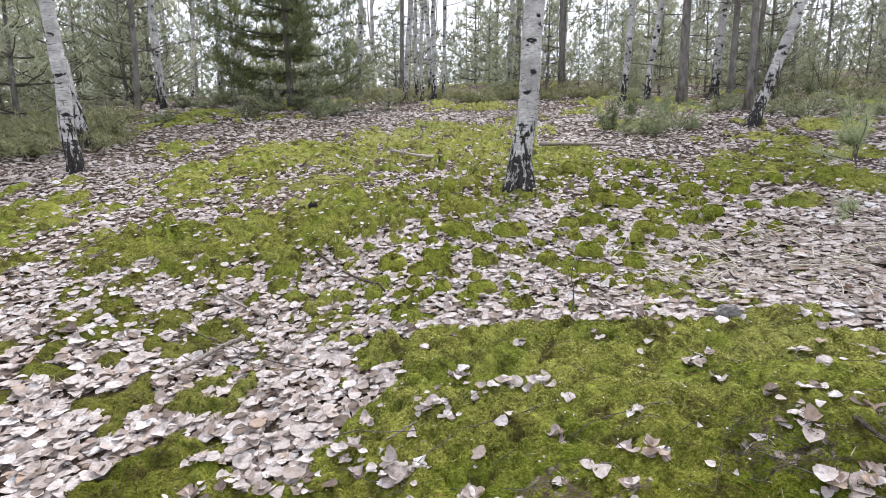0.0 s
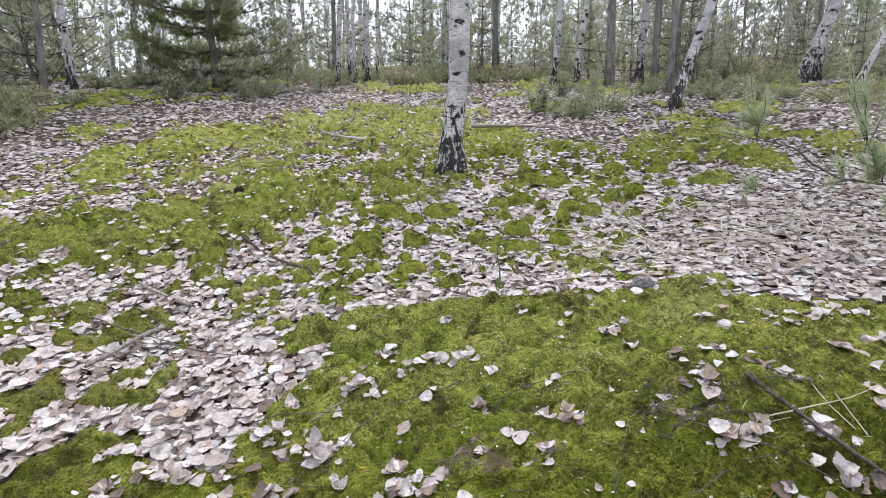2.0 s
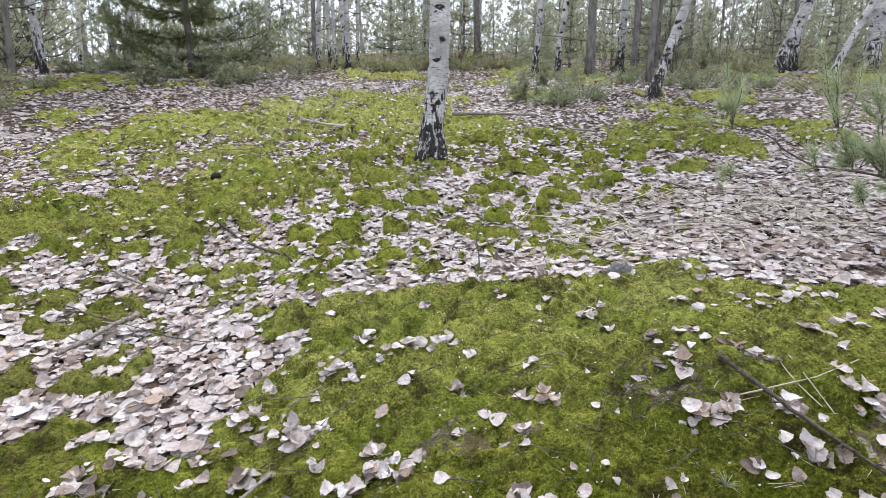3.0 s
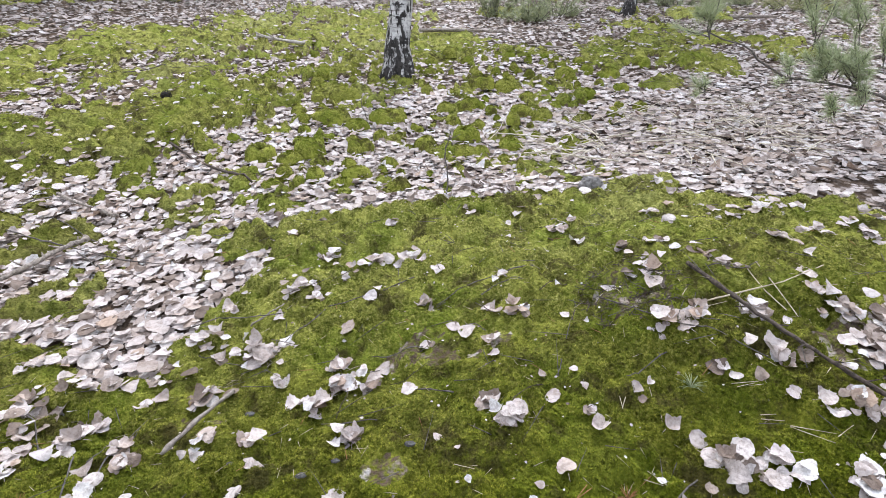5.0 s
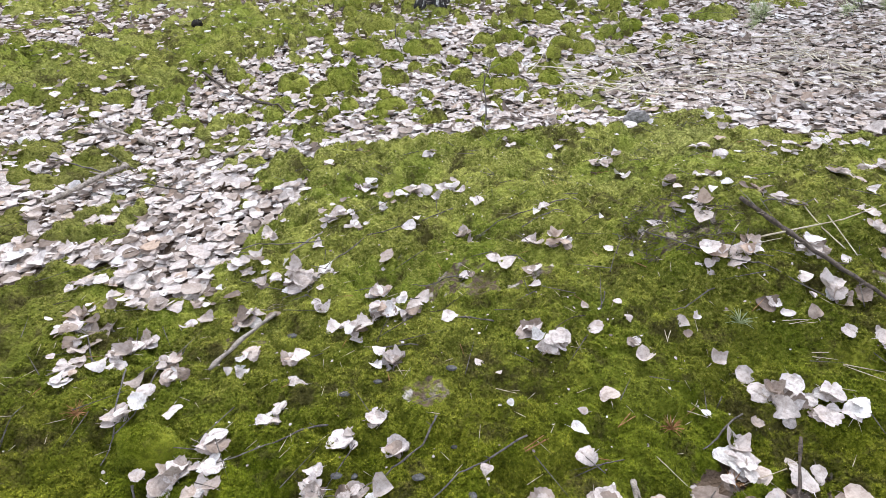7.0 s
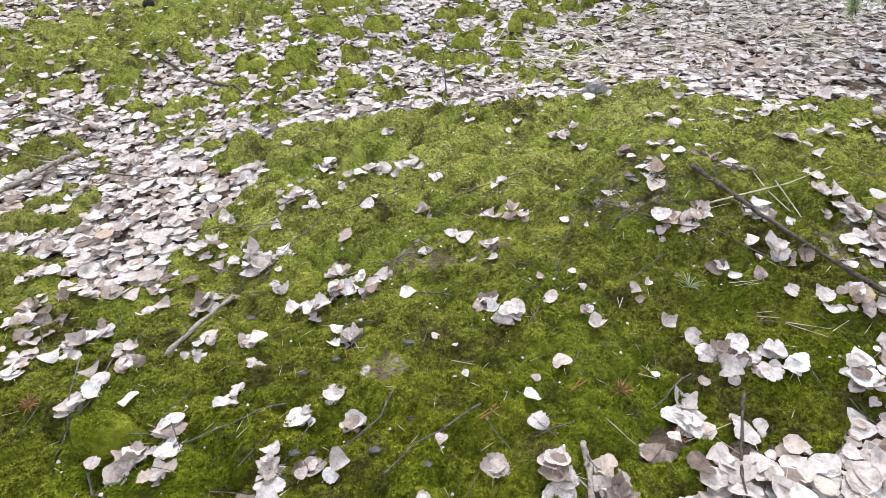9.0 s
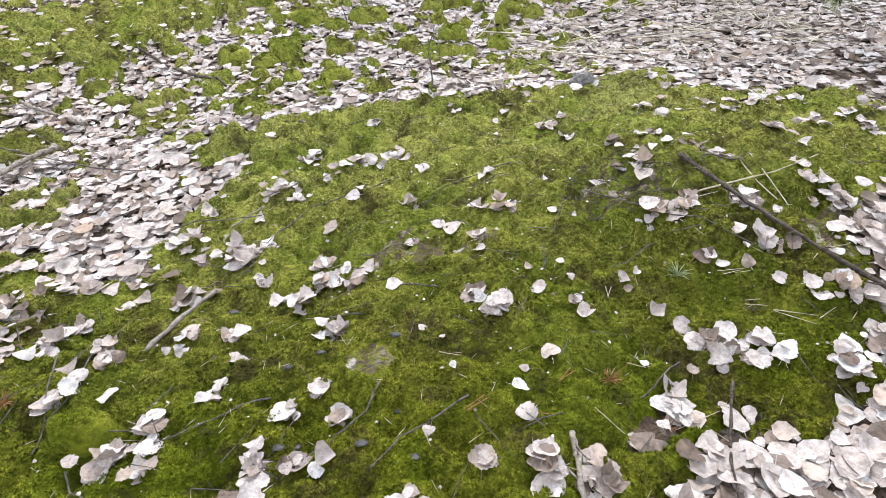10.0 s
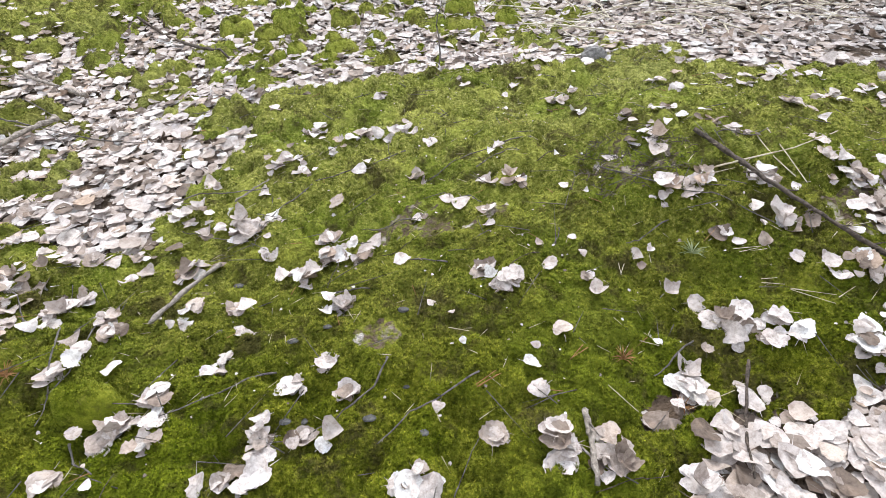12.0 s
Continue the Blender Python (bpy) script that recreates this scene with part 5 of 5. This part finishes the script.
# ------------------------------------------------------------------ sticks, twigs, straws
def lying(name, pts, radius, mat, label, category, lift=0.01, sides=6, seed=1, knots=True, group="", stiff=False):
    rng = np.random.default_rng(seed)
    pts = np.array(pts, float)
    seg = np.linspace(0, len(pts) - 1, 4 * len(pts))
    x, y = np.interp(seg, np.arange(len(pts)), pts[:, 0]), np.interp(seg, np.arange(len(pts)), pts[:, 1])
    z = surface(x, y)
    z = np.maximum(np.convolve(np.pad(z, 2, "edge"), np.ones(5) / 5, "valid"), z - 0.01) + radius + lift
    if stiff:
        z = np.linspace(z[:4].mean(), z[-4:].mean(), len(z)) + 0.3 * np.maximum(z - np.linspace(z[0], z[-1], len(z)), 0).max()
    line = np.stack([x, y, z], 1) + rng.normal(0, radius * (0.12 if stiff else 0.35), (len(seg), 3))
    soup = Soup()
    r = np.linspace(radius, radius * 0.65, len(seg)) * (1 + 0.18 * rng.normal(size=len(seg)))
    soup.tube(line, r, sides, 0.15)
    if knots:
        for k in range(2, len(seg) - 1, 3):
            h = rng.normal(0, 1, 3)
            h[2] = abs(h[2]) * 0.4
            soup.tube(np.stack([line[k], line[k] + h / np.linalg.norm(h) * radius * rng.uniform(2, 7)]), (radius * 0.45, radius * 0.2), 4)
    return tagged(new(name, soup.mesh(name, [mat], True)), label, category, group)


lying("stick", ((0.97, 1.61), (1.01, 1.49), (1.05, 1.39), (1.1, 1.29), (1.15, 1.21), (1.21, 1.12), (1.26, 1.03)), 0.0070, STICK, "long dark dead stick lying on the moss", "stick", 0.016, 7, 2, stiff=True)
lying("stick", ((-0.42, 1.25), (-0.37, 1.36), (-0.31, 1.45)), 0.0068, PALE_STICK, "short pale stick lying on mossy ground", "stick", 0.018, 7, 3, False, stiff=True)
lying("stick", ((-1.13, 2.53), (-1.19, 2.44), (-1.23, 2.3), (-1.27, 2.18)), 0.0115, PALE_STICK, "grey dead stick on the leaf litter", "stick", 0.040, 7, 4, stiff=True)
lying("stick", ((-1.45, 2.98), (-1.35, 2.89), (-1.22, 2.81)), 0.0085, PALE_STICK, "short grey dead stick on the leaf litter", "stick", 0.034, 7, 12, stiff=True)
lying("stick", ((-1.18, 2.8), (-1.09, 2.73)), 0.0125, PALE_STICK, "stubby piece of dead wood on the leaf litter", "stick", 0.028, 8, 13, False, stiff=True)
lying("stick", ((-1.13, 3.58), (-0.91, 3.32), (-0.71, 3.12), (-0.53, 2.92)), 0.0082, STICK, "dark crooked dead stick across moss and leaves", "stick", 0.02, 7, 5)
lying("stick", ((0.41, 0.88), (0.4, 0.82), (0.38, 0.74)), 0.0062, PALE_STICK, "stubby pale stick among heaped leaves", "stick", 0.02, 7, 6)
lying("stick", ((0.79, 0.98), (0.73, 0.89), (0.69, 0.82), (0.66, 0.75)), 0.0032, STICK, "thin straight stick across heaped leaves", "stick", 0.03, 6, 7)
lying("fallen_branch", ((-1.03, 6.2), (-0.84, 6.12), (-0.56, 5.95)), 0.021, BLEACHED, "bleached broken branch lying in moss", "branch", 0.025, 8, 8, stiff=True)
lying("fallen_branch", ((0.60, 6.45), (1.05, 6.47), (1.52, 6.5)), 0.020, PALE_STICK, "grey fallen branch lying in moss", "branch", 0.02, 8, 9, stiff=True)
lying("fallen_branch", ((1.50, 5.9), (1.72, 5.75), (1.90, 5.55)), 0.014, PALE_STICK, "pale fallen branch on moss and leaves", "branch", 0.01, 8, 10, stiff=True)
lying("fallen_branch", ((4.4, 6.88), (4.65, 6.8), (4.9, 6.72)), 0.022, PALE_STICK, "thick grey fallen branch below the brush", "branch", 0.02, 8, 11, stiff=True)
TWIG_LINES = (((0.7, 1.6), (0.77, 1.47), (0.86, 1.39), (0.91, 1.36), (1.01, 1.27)), ((0.72, 1.06), (0.65, 1.01), (0.58, 0.96)), ((0.56, 1.79), (0.45, 1.78), (0.31, 1.75), (0.24, 1.74)),
              ((0.18, 1.85), (0.08, 1.77), (-0.03, 1.75), (-0.09, 1.74)), ((0.19, 1.54), (0.11, 1.53), (0.04, 1.52)), ((-0.14, 1.09), (-0.2, 1.06), (-0.25, 1.03), (-0.34, 1.01)),
              ((0.08, 1.05), (0.05, 1.0), (-0.02, 0.95), (-0.1, 0.91)), ((0.24, 0.97), (0.17, 0.94), (0.11, 0.92), (0.05, 0.88)), ((0.24, 1.35), (0.14, 1.37)), ((0.8, 1.37), (0.73, 1.33), (0.66, 1.3)))
LOW_TWIGS = (((-0.63, 1.3), (-0.6, 1.21), (-0.57, 1.1), (-0.57, 1.04)), ((-0.54, 1.38), (-0.55, 1.27), (-0.54, 1.14), (-0.57, 1.1)), ((-0.86, 1.51), (-0.78, 1.44), (-0.71, 1.31)),
             ((-0.49, 0.99), (-0.47, 0.95), (-0.42, 0.91)), ((-1.31, 2.69), (-1.1, 2.54), (-0.98, 2.43)), ((1.37, 4.37), (1.52, 4.1), (1.7, 3.9)), ((-1.83, 4.9), (-1.48, 5.1), (-0.94, 5.1)),
             ((-2.67, 3.33), (-2.43, 3.53), (-2.25, 3.81)), ((-0.1, 1.74), (-0.17, 1.67), (-0.23, 1.60)), ((0.31, 1.6), (0.36, 1.55)), ((-0.07, 1.3), (0.05, 1.27)))
BASIN_TWIGS = (((-1.48, 2.61), (-1.3, 2.5), (-1.13, 2.45), (-0.92, 2.32), (-0.72, 2.23)), ((-1.13, 2.43), (-1.05, 2.35), (-0.94, 2.2)), ((-1.57, 2.82), (-1.48, 2.84), (-1.46, 2.96)), ((-0.49, 1.74), (-0.39, 1.74), (-0.31, 1.74), (-0.22, 1.75)))
for k, line in enumerate(TWIG_LINES + LOW_TWIGS + BASIN_TWIGS):
    lying("twig", line, 0.0022 + 0.0012 * (line[0][1] > 2), TWIG, "thin dark twig lying on the ground", "twig", 0.008 + 0.026 * (line in BASIN_TWIGS), 4, 20 + k, True, "twigs on the ground")
lying("twig", ((-0.32, 1.73), (-0.27, 1.77), (-0.23, 1.81)), 0.0030, PALE_STICK, "pale bare twig lying on moss", "twig", 0.010, 5, 14, True)
STREW = random.Random(9)
for k in range(30):
    x, y = STREW.uniform(-0.9, 1.7), 0.7 + 1.8 * STREW.random() ** 1.3
    a, ln = STREW.uniform(0, 6.28), STREW.uniform(0.05, 0.20)
    bow = STREW.uniform(-0.25, 0.25)
    line = [(x + math.cos(a + bow * t_) * ln * t_, y + math.sin(a + bow * t_) * ln * t_) for t_ in (0, 0.35, 0.7, 1.0)]
    lying("twig", line, STREW.uniform(0.0010, 0.0021), STREW.choice((TWIG, TWIG, STICK)), "thin dark twig lying on the ground", "twig", 0.008, 4, 100 + k, STREW.random() < 0.6, "twigs on the ground")
lying("straw", ((0.94, 1.46), (1.01, 1.46), (1.2, 1.5), (1.38, 1.57)), 0.0026, STRAW, "long pale dry straw crossing the stick", "straw", 0.008, 5, 40, False, stiff=True)
lying("straw", ((1.17, 1.63), (1.15, 1.51), (1.16, 1.42)), 0.0022, STRAW, "pale dry straw lying on moss", "straw", 0.006, 5, 41, False, stiff=True)
lying("straw", ((1.19, 1.61), (1.19, 1.51), (1.18, 1.40)), 0.0018, STRAW, "pale dry straw lying on moss", "straw", 0.006, 5, 42, False, stiff=True)

for k in range(60):
    x, y = STREW.uniform(0.75, 2.5), STREW.uniform(2.75, 3.7)
    a, ln, bow = STREW.uniform(0, 6.28), STREW.uniform(0.15, 0.42), STREW.uniform(-0.25, 0.25)
    line = [(x + math.cos(a + bow * t_) * ln * t_, y + math.sin(a + bow * t_) * ln * t_) for t_ in (0, 0.3, 0.65, 1.0)]
    lying("straw", line, STREW.uniform(0.0028, 0.0044), STALK, "long pale dry straw lying over the leaf litter", "straw", 0.042, 5, 300 + k, False, "straws on the litter", True)

NEEDLES_PALE = (((0.891, 1.234), (0.956, 1.227)),
                ((0.922, 1.156), (0.974, 1.146)),
                ((0.926, 1.165), (0.958, 1.158)),
                ((0.97, 1.125), (1.051, 1.083)),
                ((0.969, 1.123), (1.024, 1.059)),
                ((1.035, 1.067), (1.096, 1.095)),
                ((0.751, 1.121), (0.777, 1.07)),
                ((0.617, 1.082), (0.638, 1.039)),
                ((0.601, 1.065), (0.633, 1.043)),
                ((0.205, 1.106), (0.241, 1.074)),
                ((0.47, 0.926), (0.507, 0.873)),
                ((0.689, 0.929), (0.756, 0.828)),
                ((0.735, 0.93), (0.627, 0.904)),
                ((0.911, 1.081), (0.952, 1.058)),
                ((0.626, 1.257), (0.616, 1.216)),
                ((0.64, 1.255), (0.616, 1.219)),
                ((0.858, 1.583), (0.87, 1.549)),
                ((0.897, 1.495), (0.928, 1.526)),
                ((0.936, 1.442), (1.007, 1.456)),
                ((1.164, 1.232), (1.234, 1.242)),
                ((1.039, 1.465), (1.084, 1.507)),
                ((1.138, 1.226), (1.113, 1.209)),
                ((0.9, 1.224), (0.947, 1.226)),
                ((1.346, 1.472), (1.272, 1.475)))
NEEDLES_TAN = (((0.459, 1.026), (0.42, 0.99)), ((0.465, 1.018), (0.421, 0.991)), ((0.23, 0.942), (0.272, 0.969)), ((0.231, 0.939), (0.28, 0.962)), ((0.235, 0.941), (0.273, 0.961)))
for k, line in enumerate(NEEDLES_PALE + NEEDLES_TAN):
    tan = line in NEEDLES_TAN
    lying("pine_needle", line, 0.0011, RUST if tan else STRAW, "tan fallen pine needle on moss" if tan else "pale dry pine needle on moss", "needle", 0.009, 4, 400 + k, False, "fallen needles", True)

# small twigs, needles and straw bits, past counting


def strews(name, mat, label, category, count, x0, x1, y0, y1, length, radius, lift, tilt, keep, seed):
    rng = np.random.default_rng(seed)
    x, y = scatter(count, x0, x1, y0, y1, rng, keep)
    soup = Soup()
    k = len(x)
    bar = np.array([(0, -0.5, -1), (0.9, -0.5, 0.5), (-0.9, -0.5, 0.5), (0.6, 0.0, 0.9), (0, 0.5, 0.2)], float)
    faces = ((0, 1, 3), (1, 2, 3), (2, 0, 3), (0, 1, 4), (1, 3, 4), (3, 2, 4), (2, 0, 4))
    sc = np.stack([np.full(k, radius), rng.uniform(0.5, 1.4, k) * length, np.full(k, radius)], 1)
    rot = ground_tilt(x, y) @ turns(k, tilt, rng)
    soup.add_many(bar, faces, rot * sc[:, None, :], np.stack([x, y, surface(x, y) + lift], 1))
    tagged(new(name, soup.mesh(name, [mat])), label, category, "", "stuff")


strews("needle_litter", STRAW, "pale fallen pine needles on the moss", "needles", 620, -0.9, 1.9, 0.6, 2.6, 0.035, 0.0008, 0.012, 0.15, lambda x, y: moss_cover(x, y) > 0.5, 61)
strews("twig_litter", TWIG, "small dark twigs strewn over the ground", "twigs", 1500, -2.5, 3.0, 0.6, 5.5, 0.10, 0.0014, 0.016, 0.15, lambda x, y: x < 9, 62)
strews("dry_grass", STALK, "flattened dry grass stalks over the leaf litter", "grass", 240, 0.9, 3.4, 2.65, 3.7, 0.24, 0.0021, 0.050, 0.09, lambda x, y: moss_cover(x, y) < 0.5, 63)
strews("bark_litter", TWIG, "small grey twigs and bark strewn below the trees", "twigs", 1100, -6, 6, 4.5, 12, 0.17, 0.0032, 0.02, 0.15, lambda x, y: y > 0, 64)


# a dead standing stem and bleached stubs
def stem(x, y, tip, radius, mat, label, seed):
    rng = np.random.default_rng(seed)
    z0 = float(surface(x, y)) - 0.02
    soup = Soup()
    pts = bend((x, y, z0), (x + tip[0], y + tip[1], z0 + tip[2]), 9, 0.03, rng)
    soup.tube(pts, np.linspace(radius, radius * 0.5, 9), 5, 0.2)
    for k in (3, 5, 6, 7):
        d = np.array([rng.normal(), rng.normal(), 0.8]) * 0.035
        soup.tube(np.stack([pts[k], pts[k] + d]), (radius * 0.5, radius * 0.25), 3)
    tagged(new("dead_stem", soup.mesh("dead_stem", [mat], True)), label, "stem")


stem(0.38, 2.57, (0.03, 0.08, 0.30), 0.0038, TWIG, "thin dark dead stem standing in the litter", 71)
stem(-1.74, 4.24, (0.0, 0.05, 0.16), 0.007, PALE_STICK, "bleached stub standing in the moss", 72)
stem(0.02, 3.75, (-0.02, 0.03, 0.20), 0.004, TWIG, "thin dark dead stem standing in the litter", 73)
stem(0.62, 4.75, (0.10, -0.05, 0.14), 0.008, PALE_STICK, "bleached bent stub beside the birch", 74)


# ------------------------------------------------------------------ stone, cone, needle stars
def stone(x, y, size, seed):
    bm = bmesh.new()
    bmesh.ops.create_icosphere(bm, subdivisions=4 if size[0] > 0.03 else 2, radius=1)
    for v in bm.verts:
        d = 1 + 0.22 * noise.noise(v.co * 1.3 + Vector((seed, 0, 0))) + 0.10 * noise.noise(v.co * 3.1) + 0.03 * noise.noise(v.co * 9)
        v.co = Vector((v.co.x * size[0], v.co.y * size[1], v.co.z * size[2])) * d
    me = bpy.data.meshes.new("stone")
    bm.to_mesh(me)
    bm.free()
    me.materials.append(STONE)
    ob = new("stone", me)
    ob.location = (x, y, float(surface(x, y)) + size[2] * (0.62 if size[0] > 0.03 else 0.5) + 0.008 * (size[0] > 0.03))
    return ob


tagged(stone(1.0, 2.45, (0.050, 0.042, 0.040), 2.0), "grey weathered stone at the edge of the moss", "stone")


PEBBLE = make_bark("dark_pebble", (0.05, 0.048, 0.045), (0.15, 0.145, 0.14), 90, (1, 1, 1))
PEBBLES = ((-0.27, 1.22), (-0.11, 1.15), (-0.08, 0.97), (0.11, 1.0), (0.12, 1.18), (-0.04, 1.17), (-0.39, 1.39), (-0.26, 1.38), (-0.11, 0.96), (0.04, 0.93), (0.13, 0.88), (-0.19, 1.22))
for k, (x, y) in enumerate(PEBBLES):
    r = STREW.uniform(0.007, 0.014)
    ob = stone(x, y, (r, r * STREW.uniform(0.55, 1), r * 0.38), k * 1.7)
    ob.name = "pebble"
    ob.data.materials[0] = PEBBLE
    tagged(ob, "small dark grey pebble in the moss", "stone", "pebbles in the moss")


def pine_cone(x, y, size):
    """An old closed cone: rings of scales round a core."""
    soup = Soup()
    core = np.stack([np.linspace(-0.5, 0.5, 8), np.zeros(8), np.zeros(8)], 1) * size
    soup.tube(core, np.array([0.12, 0.26, 0.34, 0.36, 0.33, 0.26, 0.17, 0.05]) * size, 9)
    for k in range(70):
        s = k / 70
        a = k * 2.39996
        r = 0.36 * math.sin(math.pi * (0.12 + 0.8 * s)) + 0.02
        c = np.array([s - 0.5, r * math.cos(a), r * math.sin(a)]) * size
        o = np.array([0.45, math.cos(a), math.sin(a)]) * size * 0.11
        w = np.array([0, -math.sin(a), math.cos(a)]) * size * 0.09
        soup.add([c - w, c + w, c + o + w * 0.6, c + o - w * 0.6, c + o * 0.4 + np.array([0.1, 0, 0]) * size], [(0, 1, 2), (0, 2, 3), (1, 4, 2), (2, 4, 3), (3, 4, 0)])
    ob = new("pine_cone", soup.mesh("pine_cone", [CONE]))
    ob.matrix_basis = pose(x, y, float(surface(x, y)) + size * 0.3, 0, -12, 35)
    tagged(ob, "small black old pine cone lying on moss", "pine cone")


pine_cone(-1.33, 4.28, 0.068)


def needle_star(x, y, size, seed, green=False):
    rng = np.random.default_rng(seed)
    soup = Soup()
    for k in range(26):
        a, e = rng.random() * 6.28, rng.uniform(0.0, 1.1)
        d = np.array([math.cos(a) * math.cos(e), math.sin(a) * math.cos(e), math.sin(e)]) * size * rng.uniform(0.6, 1)
        soup.tube(np.stack([d * 0.05, d * 0.5 + np.array([0, 0, 0.1 * size]), d]), (0.0010, 0.0009, 0.0004), 3, cap=False)
    ob = new("needle_star", soup.mesh("needle_star", [RUST if not green else SAPLING]))
    ob.location = (x, y, float(surface(x, y)) + 0.008)
    if green:
        ob.name = "pine_seedling"
        return tagged(ob, "tiny green pine seedling in the moss", "seedling")
    tagged(ob, "rusty brown burst of dead pine needles", "needles", "rusty needle bursts")


needle_star(0.54, 1.01, 0.030, 1)
needle_star(0.62, 0.91, 0.030, 2)
needle_star(-0.66, 1.15, 0.035, 3)
needle_star(0.80, 1.25, 0.040, 4, True)
strews("debris", STICK, "grey twig bits and needles on a worn patch", "twigs", 800, 0.6, 0.98, 1.40, 1.75, 0.035, 0.0012, 0.008, 0.2, lambda x, y: oval(x, y, 0.79, 1.58, 0.15, 0.12) > 0, 66)
strews("rusty_needle_litter", RUST, "rusty paired pine needles on the moss", "needles", 70, -0.9, 1.9, 0.6, 2.4, 0.045, 0.0011, 0.012, 0.15, lambda x, y: moss_cover(x, y) > 0.5, 65)


# ------------------------------------------------------------------ young pine at the edge of the path
def needle_spray(soup, pts, count, length, rng):
    """Fine paired needles all along a shoot."""
    pts = np.asarray(pts, float)
    s = rng.random(count) * (len(pts) - 1)
    p = np.stack([np.interp(s, np.arange(len(pts)), pts[:, j]) for j in range(3)], 1)
    axis = np.gradient(pts, axis=0)[np.clip(s.astype(int), 0, len(pts) - 1)]
    axis /= np.linalg.norm(axis, axis=1)[:, None]
    d = axis * 0.75 + rng.normal(0, 0.55, (count, 3)) + np.array([0, 0, 0.2])
    d /= np.linalg.norm(d, axis=1)[:, None]
    side = np.cross(d, rng.normal(0, 1, (count, 3)))
    side /= np.linalg.norm(side, axis=1)[:, None]
    L = (length * rng.uniform(0.7, 1.2, count))[:, None]
    v = np.stack([p - side * 0.0013, p + side * 0.0013, p + d * L], 1).reshape(-1, 3)
    soup.add(v, np.arange(count * 3).reshape(-1, 3))


def sapling(x, y, boughs, brushes, seed, label):
    """boughs: bare shoots as points in the world; brushes: needled shoot ends from foot to tip, with their side shoots."""
    rng = np.random.default_rng(seed)
    base = np.array((x, y, float(surface(x, y)) - 0.02))
    tree = thing("pine_sapling", label, "pine tree", "", tuple(base))
    for line, radius in boughs:
        line = np.array(line, float) - base
        t_ = np.linspace(0, len(line) - 1, 16)
        pts = np.stack([np.interp(t_, np.arange(len(line)), line[:, j]) for j in range(3)], 1) + rng.normal(0, 0.005, (16, 3))
        wood = Soup()
        wood.tube(pts, np.linspace(radius, radius * 0.45, 16), 6, 0.15)
        for k in range(4, 15, 3):
            d = rng.normal(0, 1, 3) * (1, 1, 0.5)
            wood.tube(bend(pts[k], pts[k] + d / np.linalg.norm(d) * rng.uniform(0.05, 0.16), 4, 0.02, rng), np.linspace(0.0022, 0.001, 4), 3, cap=False)
        part("branch", wood.mesh("sapling_branch", [TWIG], True), tree, "thin dark shoot")
    for foot, tip, sides, count in brushes:
        foot, tip = np.array(foot, float) - base, np.array(tip, float) - base
        wood, green = Soup(), Soup()
        for k in range(sides + 1):
            lean = rng.normal(0, 0.24, 3) * np.linalg.norm(tip - foot) if k else np.zeros(3)
            start = foot + (tip - foot) * (rng.uniform(0, 0.5) if k else 0)
            pts = bend(start, tip + lean - (0, 0, 0.12 * np.linalg.norm(lean) + 0.02 * k), 6, 0.02, rng)
            wood.tube(pts, np.linspace(0.0035, 0.0016, 6), 4, cap=False)
            needle_spray(green, pts[1:], count, 0.066, rng)
        twig = part("shoot", wood.mesh("sapling_shoot", [TWIG]), tree, "thin dark shoot")
        part("needles", green.mesh("sapling_needles", [SAPLING]), twig, "soft pale green needles")
    return tree


SAPLING_BOUGHS = (
    (((2.75, 2.70, 0.50), (2.64, 2.70, 0.74), (2.47, 2.75, 0.79), (2.33, 2.80, 0.83), (2.21, 2.88, 0.83), (2.07, 2.97, 0.93), (1.99, 3.0, 1.0), (1.80, 3.05, 1.07)), 0.0085),
    (((2.21, 2.88, 0.83), (2.05, 2.92, 0.80), (1.92, 3.0, 0.78), (1.84, 3.05, 0.76)), 0.004),
    (((2.47, 2.75, 0.79), (2.38, 2.80, 0.92), (2.26, 2.85, 1.02), (2.22, 2.85, 1.1)), 0.005),
    (((2.75, 2.70, 0.50), (2.72, 2.71, 0.9), (2.66, 2.72, 1.3), (2.62, 2.73, 1.7)), 0.010))
SAPLING_BRUSHES = (((1.82, 3.05, 1.03), (1.73, 3.05, 1.26), 5, 150), ((1.80, 3.05, 1.07), (1.85, 3.07, 1.24), 3, 130), ((1.84, 3.05, 0.76), (1.82, 3.05, 0.85), 3, 80),
                   ((2.25, 2.85, 0.98), (2.21, 2.85, 1.33), 5, 170), ((2.30, 2.80, 0.84), (2.24, 2.80, 1.0), 5, 150), ((2.36, 2.80, 0.84), (2.42, 2.80, 0.98), 4, 150),
                   ((2.38, 2.76, 0.66), (2.35, 2.75, 0.75), 4, 90), ((2.45, 2.76, 0.8), (2.38, 2.75, 1.08), 4, 150), ((2.42, 2.76, 1.0), (2.33, 2.75, 1.25), 4, 150),
                   ((2.55, 2.73, 0.9), (2.48, 2.74, 1.2), 4, 150), ((2.66, 2.72, 1.3), (2.60, 2.73, 1.75), 5, 170), ((2.5, 2.74, 0.7), (2.46, 2.72, 0.82), 4, 110),
                   ((2.33, 2.80, 0.83), (2.28, 2.80, 0.95), 4, 120), ((2.45, 2.78, 0.80), (2.50, 2.78, 0.96), 4, 130), ((2.20, 2.88, 0.83), (2.15, 2.88, 0.94), 3, 90))
sapling(2.75, 2.70, SAPLING_BOUGHS, SAPLING_BRUSHES, 81, "young pine sapling with soft pale needles beside the litter")
